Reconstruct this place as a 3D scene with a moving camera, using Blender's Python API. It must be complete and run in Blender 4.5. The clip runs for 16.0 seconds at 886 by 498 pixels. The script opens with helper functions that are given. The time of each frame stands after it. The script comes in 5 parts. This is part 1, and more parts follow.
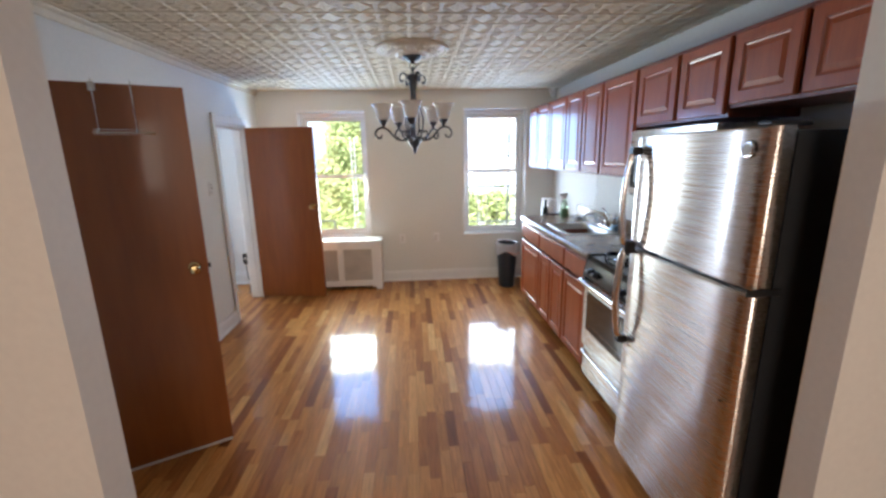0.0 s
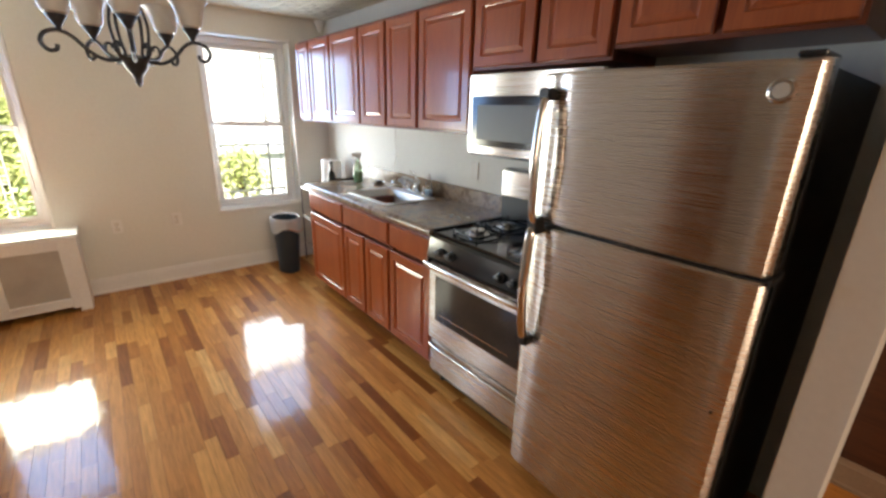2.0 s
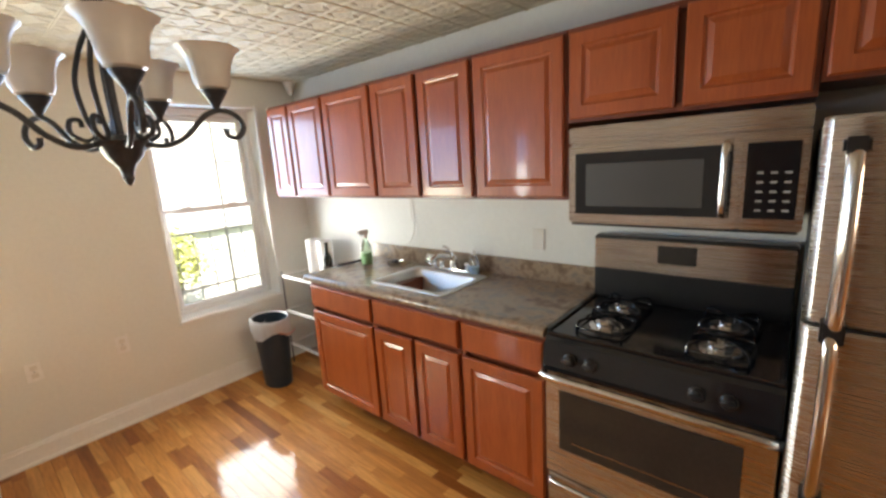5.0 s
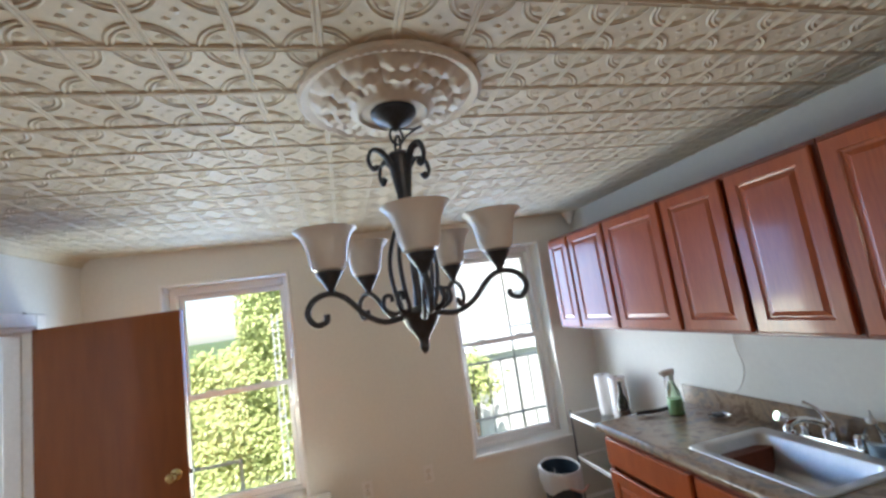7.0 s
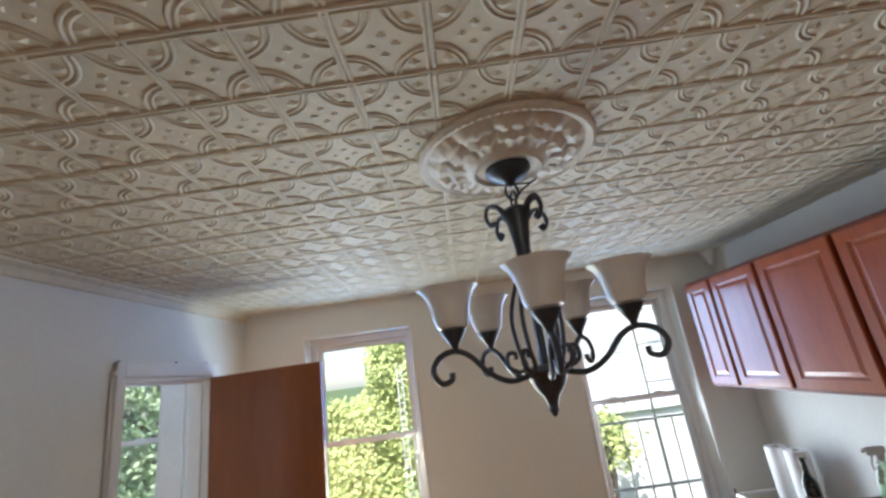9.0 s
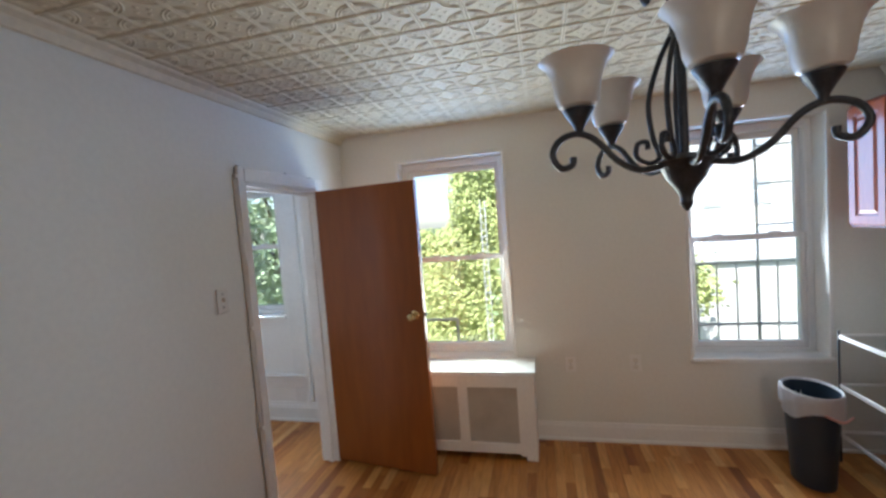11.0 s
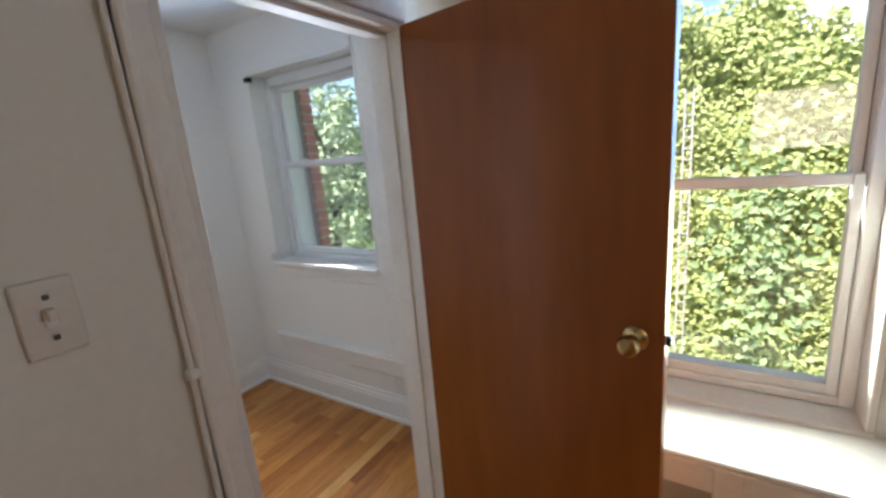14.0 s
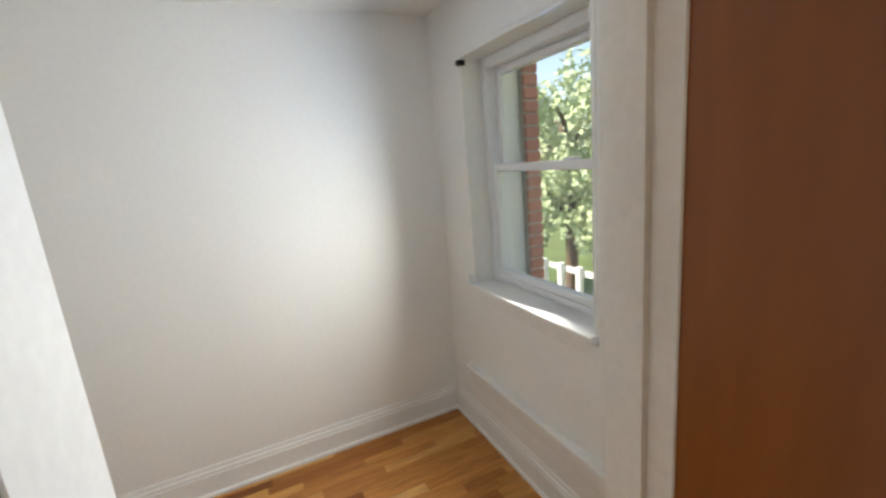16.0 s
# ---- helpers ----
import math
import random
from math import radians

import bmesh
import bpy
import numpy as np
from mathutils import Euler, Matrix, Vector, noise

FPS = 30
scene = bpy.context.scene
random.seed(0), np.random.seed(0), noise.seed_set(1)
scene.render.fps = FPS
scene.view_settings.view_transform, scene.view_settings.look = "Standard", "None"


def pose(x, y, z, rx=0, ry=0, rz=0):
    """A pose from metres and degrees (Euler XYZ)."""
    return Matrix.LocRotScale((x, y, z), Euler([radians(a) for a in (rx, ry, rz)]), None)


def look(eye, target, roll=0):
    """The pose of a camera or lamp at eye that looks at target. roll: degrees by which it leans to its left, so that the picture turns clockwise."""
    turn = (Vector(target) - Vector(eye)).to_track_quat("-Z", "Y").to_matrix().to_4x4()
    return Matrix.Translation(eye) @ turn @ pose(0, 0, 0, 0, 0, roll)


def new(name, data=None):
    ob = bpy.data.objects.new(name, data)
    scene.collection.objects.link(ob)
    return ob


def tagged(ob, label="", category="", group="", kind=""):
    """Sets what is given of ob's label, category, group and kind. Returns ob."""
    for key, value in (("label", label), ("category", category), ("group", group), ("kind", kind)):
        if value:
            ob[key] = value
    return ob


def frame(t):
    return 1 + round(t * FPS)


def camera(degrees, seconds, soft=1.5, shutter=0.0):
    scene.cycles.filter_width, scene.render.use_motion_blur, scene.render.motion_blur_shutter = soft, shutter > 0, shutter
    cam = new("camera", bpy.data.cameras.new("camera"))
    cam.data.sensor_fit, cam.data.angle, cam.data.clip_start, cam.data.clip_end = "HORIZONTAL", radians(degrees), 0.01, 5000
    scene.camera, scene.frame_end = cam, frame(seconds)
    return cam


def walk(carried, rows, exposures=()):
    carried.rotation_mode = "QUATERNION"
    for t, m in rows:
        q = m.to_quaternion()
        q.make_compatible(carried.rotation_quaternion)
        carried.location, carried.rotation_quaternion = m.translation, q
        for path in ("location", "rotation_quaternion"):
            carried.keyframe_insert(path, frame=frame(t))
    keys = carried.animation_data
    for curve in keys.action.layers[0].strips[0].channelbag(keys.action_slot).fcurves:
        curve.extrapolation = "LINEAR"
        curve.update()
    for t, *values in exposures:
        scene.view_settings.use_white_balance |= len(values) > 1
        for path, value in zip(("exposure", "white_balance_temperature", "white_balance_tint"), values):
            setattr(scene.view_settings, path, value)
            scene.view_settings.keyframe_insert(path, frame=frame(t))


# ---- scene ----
cam = camera(93.4, 16.0, soft=2.8)
PATH = [
    (0, (0.119, 0.083, 1.603), (0.255, 2.028, 1.158), -1.0),
    (0.5, (0.027, 0.36, 1.578), (0.479, 2.246, 1.089), -0.5),
    (1, (-0.057, 0.582, 1.553), (0.715, 2.353, 1.037), 0.3),
    (1.5, (-0.034, 0.813, 1.545), (0.945, 2.469, 0.995), 0.2),
    (2, (-0.046, 1.001, 1.539), (1.159, 2.47, 0.914), 1.5),
    (2.5, (-0.133, 1.199, 1.558), (1.311, 2.396, 0.864), 1.7),
    (3, (-0.204, 1.309, 1.578), (1.327, 2.402, 0.898), 1.4),
    (3.2, (-0.204, 1.347, 1.59), (1.336, 2.443, 0.934), 0.9),
    (5.3, (-0.159, 2.061, 1.628), (1.272, 3.419, 1.287), -4.6),
    (5.5, (-0.141, 2.1, 1.652), (1.198, 3.557, 1.363), -5.3),
    (6, (-0.077, 2.163, 1.681), (0.951, 3.873, 1.539), -5.9),
    (6.5, (-0.056, 2.192, 1.72), (0.624, 4.073, 1.754), -7.5),
    (7, (-0.051, 2.194, 1.728), (0.436, 4.117, 1.99), -8.3),
    (7.5, (-0.046, 2.207, 1.747), (0.337, 4.117, 2.201), -9.2),
    (8, (-0.052, 2.199, 1.762), (0.212, 4.092, 2.352), -8.6),
    (8.2, (-0.053, 2.197, 1.764), (0.153, 4.085, 2.392), -8.6),
    (10.3, (-0.115, 2.194, 1.684), (-0.438, 4.162, 1.841), -5.4),
    (10.5, (-0.127, 2.204, 1.668), (-0.49, 4.169, 1.745), -4.9),
    (11, (-0.171, 2.287, 1.618), (-0.637, 4.229, 1.501), -4.4),
    (11.5, (-0.327, 2.493, 1.588), (-0.808, 4.415, 1.314), -4.8),
    (12, (-0.479, 2.709, 1.569), (-0.979, 4.61, 1.197), -5.4),
    (12.5, (-0.536, 3.009, 1.559), (-1.208, 4.852, 1.174), -5.0),
    (13, (-0.615, 3.274, 1.538), (-1.37, 5.087, 1.157), -4.2),
    (13.5, (-0.751, 3.57, 1.533), (-1.586, 5.343, 1.132), -4.5),
    (14, (-0.857, 3.78, 1.52), (-1.918, 5.418, 1.081), -4.9),
    (14.5, (-0.932, 4.019, 1.538), (-2.257, 5.448, 1.088), -5.2),
    (15, (-1.048, 4.214, 1.545), (-2.553, 5.454, 1.098), -4.5),
    (15.5, (-1.195, 4.357, 1.498), (-2.858, 5.408, 1.138), -4.5),
    (16, (-1.326, 4.402, 1.599), (-3.105, 5.217, 1.185), -5.1),
]
EXPOSURES = [(0.0, 1.5, 5650, 10), (1.0, 1.45, 5850, 10), (1.6, 1.58, 6400, 10), (2.2, 1.62, 6900, 10), (3.0, 1.82, 7600, 10), (5.5, 1.8, 6750, 10), (6.3, 1.4, 5950, 9), (7.2, 1.1, 5950, 9), (11.5, 0.93, 5750, 9), (13.5, 0.85, 5800, 9), (14.2, 0.8, 6550, 10), (14.7, 1.0, 7300, 10), (16.0, 0.9, 7250, 10)]
SKY, SUN = 0.15, 5.0
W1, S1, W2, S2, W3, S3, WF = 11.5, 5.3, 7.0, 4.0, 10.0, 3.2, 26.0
walk(cam, [(t, look(eye, target, roll)) for t, eye, target, roll in PATH], EXPOSURES)

# ---- world, sun, large lights ----
world = bpy.data.worlds.new("sky")
scene.world = world
world.use_nodes = True
wn = world.node_tree.nodes
sky = wn.new("ShaderNodeTexSky")
sky.sky_type, sky.sun_disc = "NISHITA", False
sky.sun_elevation, sky.sun_rotation = radians(52), radians(200)
wn["Background"].inputs[1].default_value = SKY
world.node_tree.links.new(sky.outputs[0], wn["Background"].inputs[0])
sun = new("sun", bpy.data.lights.new("sun", "SUN"))
sun.data.energy, sun.data.angle, sun.data.color = SUN, radians(0.5), (1.0, 0.95, 0.86)
sun.matrix_world = look((-6, -16, 22), (0, 0, 0))


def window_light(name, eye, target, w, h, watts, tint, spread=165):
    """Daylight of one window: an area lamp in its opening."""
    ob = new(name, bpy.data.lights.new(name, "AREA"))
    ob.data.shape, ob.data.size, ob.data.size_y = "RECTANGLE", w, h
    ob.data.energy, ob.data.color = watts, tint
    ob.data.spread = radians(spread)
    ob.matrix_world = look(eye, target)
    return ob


DAY = (0.93, 0.98, 1.0)
BLUE = (0.24, 0.50, 1.0)                 # open sky in the upper sashes
for nm, x, y, w, z0, zm, z1, low, high, aim, tint in (("one", -0.82, 5.395, 0.72, 0.72, 1.34, 2.05, W1, S1, 0.1, (0.97, 1.0, 0.84)), ("two", 1.155, 5.415, 0.62, 0.66, 1.37, 2.07, W2, S2, -0.12, DAY), ("three", -2.80, 5.475, 0.42, 0.98, 1.53, 2.03, W3, S3, 0.2, DAY)):
    low_z, high_z = (z0 + zm) / 2, (zm + z1) / 2
    window_light("daylight_" + nm, (x, y, low_z), (x + aim, 4.2, low_z + (0.0 if nm == "three" else 0.20)), w, zm - z0 - 0.02, low, tint, 158)    # light off the sunlit yard, coming up
    window_light("skylight_" + nm, (x, y, high_z), (x + aim, 4.2, high_z), w, z1 - zm - 0.02, high, BLUE if nm != "two" else (0.36, 0.60, 1.0), 160)
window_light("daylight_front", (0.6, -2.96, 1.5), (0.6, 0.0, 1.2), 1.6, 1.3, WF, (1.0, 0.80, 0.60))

# ---- materials ----


def nodes_of(name):
    m = bpy.data.materials.new(name)
    m.use_nodes = True
    return m, m.node_tree.nodes, m.node_tree.links, m.node_tree.nodes["Principled BSDF"]


def mat(name, base, rough=0.5, metal=0.0, var=0.12, scale=6.0, fine=60.0, bump=0.0, stretch=(1, 1, 1), coat=0.0, dark=None, random_by=None, spread=0.5):
    """A surface with two scales of variation; dark: the second colour; random_by: 'object' or 'island' shifts each piece."""
    m, n, l, b = nodes_of(name)
    co, mp = n.new("ShaderNodeTexCoord"), n.new("ShaderNodeMapping")
    mp.inputs["Scale"].default_value = stretch
    l.new(co.outputs["Object"], mp.inputs[0])
    vec = mp.outputs[0]
    rnd = None
    if random_by:
        src = n.new("ShaderNodeObjectInfo" if random_by == "object" else "ShaderNodeNewGeometry")
        rnd = src.outputs["Random" if random_by == "object" else "Random Per Island"]
        add, mul = n.new("ShaderNodeVectorMath"), n.new("ShaderNodeMath")
        mul.operation, mul.inputs[1].default_value = "MULTIPLY", 37.0
        l.new(rnd, mul.inputs[0])
        l.new(vec, add.inputs[0])
        l.new(mul.outputs[0], add.inputs[1])
        vec = add.outputs[0]
    big, small = n.new("ShaderNodeTexNoise"), n.new("ShaderNodeTexNoise")
    big.inputs["Scale"].default_value, big.inputs["Detail"].default_value = scale, 3
    small.inputs["Scale"].default_value, small.inputs["Detail"].default_value = fine, 4
    l.new(vec, big.inputs["Vector"])
    l.new(vec, small.inputs["Vector"])
    mix = n.new("ShaderNodeMath")
    mix.operation = "ADD"
    l.new(big.outputs["Fac"], mix.inputs[0])
    l.new(small.outputs["Fac"], mix.inputs[1])
    fac = n.new("ShaderNodeMapRange")
    fac.inputs["From Min"].default_value, fac.inputs["From Max"].default_value = 0.7, 1.3
    l.new(mix.outputs[0], fac.inputs["Value"])
    out = fac.outputs[0]
    if rnd is not None:
        mm = n.new("ShaderNodeMix")
        mm.inputs[0].default_value = spread
        l.new(out, mm.inputs[2])
        l.new(rnd, mm.inputs[3])
        out = mm.outputs[0]
    ramp = n.new("ShaderNodeMix")
    ramp.data_type = "RGBA"
    d = dark or tuple(c * (1 - var) for c in base)
    hi = base if dark else tuple(min(1, c * (1 + var * 0.4)) for c in base)
    ramp.inputs["A"].default_value, ramp.inputs["B"].default_value = (*d, 1), (*hi, 1)
    l.new(out, ramp.inputs["Factor"])
    l.new(ramp.outputs["Result"], b.inputs["Base Color"])
    rr = n.new("ShaderNodeMapRange")
    rr.inputs["To Min"].default_value, rr.inputs["To Max"].default_value = max(0.02, rough * 0.8), min(1, rough * 1.2)
    l.new(small.outputs["Fac"], rr.inputs["Value"])
    l.new(rr.outputs[0], b.inputs["Roughness"])
    b.inputs["Metallic"].default_value = metal
    if coat:
        b.inputs["Coat Weight"].default_value, b.inputs["Coat Roughness"].default_value = coat, 0.08
    if bump:
        bp = n.new("ShaderNodeBump")
        bp.inputs["Strength"].default_value, bp.inputs["Distance"].default_value = bump, 0.004
        l.new(mix.outputs[0], bp.inputs["Height"])
        l.new(bp.outputs[0], b.inputs["Normal"])
    return m


def floor_mat(name, by):
    """Varnished oak strips: each of its own tone from straw to walnut brown, streaked grain along y, a clear and slightly wavy coat."""
    m, n, l, b = nodes_of(name)
    src = n.new("ShaderNodeObjectInfo" if by == "object" else "ShaderNodeNewGeometry")
    rnd = src.outputs["Random" if by == "object" else "Random Per Island"]
    tone = n.new("ShaderNodeValToRGB")
    e = tone.color_ramp.elements
    stops = ((0.0, (0.22, 0.066, 0.013)), (0.08, (0.36, 0.125, 0.027)), (0.35, (0.47, 0.185, 0.043)), (0.70, (0.55, 0.235, 0.057)), (0.92, (0.63, 0.30, 0.082)), (1.0, (0.70, 0.38, 0.13)))
    e[0].position, e[0].color = stops[0][0], (*stops[0][1], 1)
    e[1].position, e[1].color = stops[-1][0], (*stops[-1][1], 1)
    for p, col in stops[1:-1]:
        e.new(p).color = (*col, 1)
    l.new(rnd, tone.inputs[0])
    co, mp, add, mul = n.new("ShaderNodeTexCoord"), n.new("ShaderNodeMapping"), n.new("ShaderNodeVectorMath"), n.new("ShaderNodeMath")
    mul.operation, mul.inputs[1].default_value = "MULTIPLY", 53.0
    l.new(rnd, mul.inputs[0])
    l.new(co.outputs["Object"], mp.inputs[0])
    mp.inputs["Scale"].default_value = (12, 1.0, 1)
    l.new(mp.outputs[0], add.inputs[0])
    l.new(mul.outputs[0], add.inputs[1])
    grain, flame = n.new("ShaderNodeTexNoise"), n.new("ShaderNodeTexNoise")
    for k, sc, d, t in ((grain, 9, 5, 0.3), (flame, 2.2, 3, 1.5)):
        k.inputs["Scale"].default_value, k.inputs["Detail"].default_value, k.inputs["Distortion"].default_value = sc, d, t
        l.new(add.outputs[0], k.inputs["Vector"])
    both, fac = n.new("ShaderNodeMath"), n.new("ShaderNodeMapRange")
    both.operation = "ADD"
    l.new(grain.outputs["Fac"], both.inputs[0])
    l.new(flame.outputs["Fac"], both.inputs[1])
    fac.inputs["From Min"].default_value, fac.inputs["From Max"].default_value = 0.65, 1.25
    fac.inputs["To Min"].default_value, fac.inputs["To Max"].default_value = 0.66, 1.12
    l.new(both.outputs[0], fac.inputs["Value"])
    mix = n.new("ShaderNodeMix")
    mix.data_type, mix.blend_type = "RGBA", "MULTIPLY"
    mix.inputs["Factor"].default_value = 1.0
    l.new(tone.outputs[0], mix.inputs["A"])
    l.new(fac.outputs[0], mix.inputs["B"])
    l.new(mix.outputs["Result"], b.inputs["Base Color"])
    nz, bp = n.new("ShaderNodeTexNoise"), n.new("ShaderNodeBump")
    nz.inputs["Scale"].default_value, nz.inputs["Detail"].default_value = 9, 2
    l.new(co.outputs["Object"], nz.inputs["Vector"])
    l.new(nz.outputs["Fac"], bp.inputs["Height"])
    bp.inputs["Strength"].default_value, bp.inputs["Distance"].default_value = 0.5, 0.004
    b.inputs["Roughness"].default_value, b.inputs["Specular IOR Level"].default_value = 0.45, 0.12
    b.inputs["Coat Weight"].default_value, b.inputs["Coat Roughness"].default_value = 0.62, 0.08
    l.new(bp.outputs[0], b.inputs["Coat Normal"])
    return m


def glass_mat(name, tint=(1, 1, 1), rough=0.0):
    m, n, l, b = nodes_of(name)
    b.inputs["Base Color"].default_value = (*tint, 1)
    b.inputs["Transmission Weight"].default_value, b.inputs["Roughness"].default_value, b.inputs["IOR"].default_value = 1, rough, 1.45
    return m


def leaf_mat(name, a, c):
    m = mat(name, a, 0.55, dark=c, scale=2.5, fine=20, random_by="island", spread=0.6)
    b = m.node_tree.nodes["Principled BSDF"]
    b.inputs["Subsurface Weight"].default_value = 0.0
    return m


WALL = mat("wall_paint", (0.77, 0.765, 0.71), 0.6, var=0.05, scale=1.3, fine=45, bump=0.12)
WALL_BED = mat("bedroom_paint", (0.86, 0.85, 0.82), 0.55, var=0.04, scale=1.5, fine=45, bump=0.12)
WALL_FRONT = mat("front_room_paint", (0.62, 0.50, 0.42), 0.6, var=0.06, scale=1.5, fine=45, bump=0.1)
TRIM = mat("white_gloss_trim", (0.84, 0.83, 0.80), 0.56, var=0.07, scale=4, fine=50, bump=0.12)
TIN = mat("ceiling_paint", (0.65, 0.585, 0.44), 0.62, var=0.14, scale=3, fine=40, bump=0.15)
PLASTER = mat("plaster_medallion", (0.70, 0.645, 0.55), 0.5, var=0.10, scale=8, fine=60, bump=0.2)
OAK_PIECE = floor_mat("oak_strip", "object")
OAK_REST = floor_mat("oak_strip_joined", "island")
SUBFLOOR = mat("floor_joint", (0.14, 0.055, 0.018), 0.8)
DOOR = mat("flush_door_veneer", (0.29, 0.086, 0.0125), 0.36, dark=(0.215, 0.058, 0.007), scale=1.5, fine=9, stretch=(2.5, 2.5, 0.35), coat=0.12)
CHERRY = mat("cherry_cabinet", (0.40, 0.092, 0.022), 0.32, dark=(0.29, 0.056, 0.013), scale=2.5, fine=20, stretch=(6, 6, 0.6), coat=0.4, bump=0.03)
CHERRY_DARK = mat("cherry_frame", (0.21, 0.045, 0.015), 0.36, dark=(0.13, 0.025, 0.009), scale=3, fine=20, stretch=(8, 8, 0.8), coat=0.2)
STEEL = mat("brushed_stainless", (0.64, 0.60, 0.555), 0.27, 1.0, var=0.03, scale=1.5, fine=50, stretch=(1, 0.06, 10))


def brushed(m, amount):
    """Horizontal brushing: reflections smear upright and keep their upright edges."""
    n, l, b = m.node_tree.nodes, m.node_tree.links, m.node_tree.nodes["Principled BSDF"]
    tg = n.new("ShaderNodeTangent")
    tg.direction_type, tg.axis = "RADIAL", "Z"
    l.new(tg.outputs[0], b.inputs["Tangent"])
    b.inputs["Anisotropic"].default_value, b.inputs["Anisotropic Rotation"].default_value = amount, 0.25


brushed(STEEL, 0.96)
STEEL_V = mat("polished_steel", (0.66, 0.64, 0.61), 0.18, 1.0, var=0.08, scale=5, fine=50)
SINKM = mat("sink_steel", (0.62, 0.61, 0.59), 0.38, 1.0, var=0.1, scale=6, fine=70)
CHROME = mat("chrome", (0.80, 0.80, 0.80), 0.08, 1.0, var=0.05)
BRASS = mat("worn_brass", (0.65, 0.48, 0.22), 0.22, 1.0, var=0.2, scale=30)
BLACK = mat("black_plastic", (0.012, 0.012, 0.013), 0.35, var=0.3)
BLACK_SIDE = mat("textured_black_side", (0.010, 0.011, 0.013), 0.5, var=0.3, fine=220, bump=0.3)
ENAMEL = mat("black_enamel", (0.012, 0.012, 0.014), 0.12, var=0.2)
OVEN_GLASS = mat("dark_oven_glass", (0.035, 0.030, 0.026), 0.08, var=0.2)
IRON = mat("wrought_iron", (0.055, 0.062, 0.075), 0.38, 0.4, var=0.4, scale=30, fine=150, bump=0.2)
SHADE = mat("frosted_glass_shade", (0.86, 0.845, 0.81), 0.35, var=0.06, scale=12, fine=40)
SHADE.node_tree.nodes["Principled BSDF"].inputs["Transmission Weight"].default_value = 0.25
VINYL = mat("white_vinyl", (0.84, 0.85, 0.86), 0.45, var=0.04, scale=6)
PANE = glass_mat("window_glass")
CLEAR = glass_mat("clear_plastic", (0.95, 0.97, 0.96), 0.03)
GREEN_GLASS = glass_mat("green_plastic", (0.72, 0.92, 0.70), 0.1)
LINER = mat("bin_liner", (0.82, 0.83, 0.86), 0.35, var=0.05, fine=80, bump=0.4)
LINER.node_tree.nodes["Principled BSDF"].inputs["Transmission Weight"].default_value = 0.45
WINE = mat("dark_bottle_glass", (0.012, 0.020, 0.016), 0.08, var=0.2)
BIN = mat("blue_black_bin", (0.018, 0.032, 0.050), 0.4, var=0.2, fine=120)
PAPER = mat("paper_towel", (0.86, 0.85, 0.84), 0.9, var=0.05, fine=120, bump=0.5)
GRILLE = mat("radiator_mesh", (0.52, 0.49, 0.44), 0.5, 0.2, var=0.2, fine=400, bump=0.4)
PLATE = mat("switch_plate", (0.72, 0.69, 0.63), 0.4, var=0.05)
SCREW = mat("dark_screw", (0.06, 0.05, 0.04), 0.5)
# front baseboard's shadow put into its colour: tan instead of white trim
SHADED_TRIM = mat("shaded_tan_trim", (0.30, 0.22, 0.16), 0.5, var=0.15)
DARKWOOD = mat("dark_panelling", (0.10, 0.034, 0.014), 0.45, dark=(0.05, 0.016, 0.007), scale=2, fine=15, stretch=(1, 0.6, 8))
BRICK = mat("red_brick", (0.52, 0.22, 0.16), 0.85, dark=(0.40, 0.15, 0.11), scale=12, fine=90, bump=0.5, random_by="object")
MORTAR = mat("mortar", (0.45, 0.42, 0.38), 0.9, var=0.2, fine=90, bump=0.4)
IVY = leaf_mat("ivy_leaves", (0.64, 0.67, 0.27), (0.40, 0.47, 0.15))
VINE = leaf_mat("vine_leaves", (0.44, 0.55, 0.27), (0.28, 0.39, 0.17))
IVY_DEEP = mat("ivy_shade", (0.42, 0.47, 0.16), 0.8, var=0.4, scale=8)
LEAF = leaf_mat("tree_leaves", (0.52, 0.60, 0.36), (0.30, 0.40, 0.22))
BARK = mat("bark", (0.16, 0.11, 0.075), 0.9, var=0.4, scale=10, fine=60, bump=0.6, stretch=(3, 3, 0.6))
GRASS = mat("yard_grass", (0.10, 0.15, 0.04), 0.9, var=0.5, scale=1.2, fine=20, bump=0.4)
RENDERED = mat("pale_render", (0.74, 0.71, 0.66), 0.8, var=0.1, scale=0.6, fine=10)
FARGLASS = mat("far_window_glass", (0.48, 0.51, 0.53), 0.45, var=0.2)
# railing iron paled to grey: bright outdoor haze put into its colour
RAILING = mat("hazed_railing", (0.46, 0.45, 0.42), 0.6, var=0.3, scale=20)
CONCRETE = mat("pale_roofing", (0.70, 0.69, 0.66), 0.85, var=0.12, scale=1.5, fine=15)
FENCE = mat("white_fence", (0.78, 0.78, 0.76), 0.6, var=0.1)


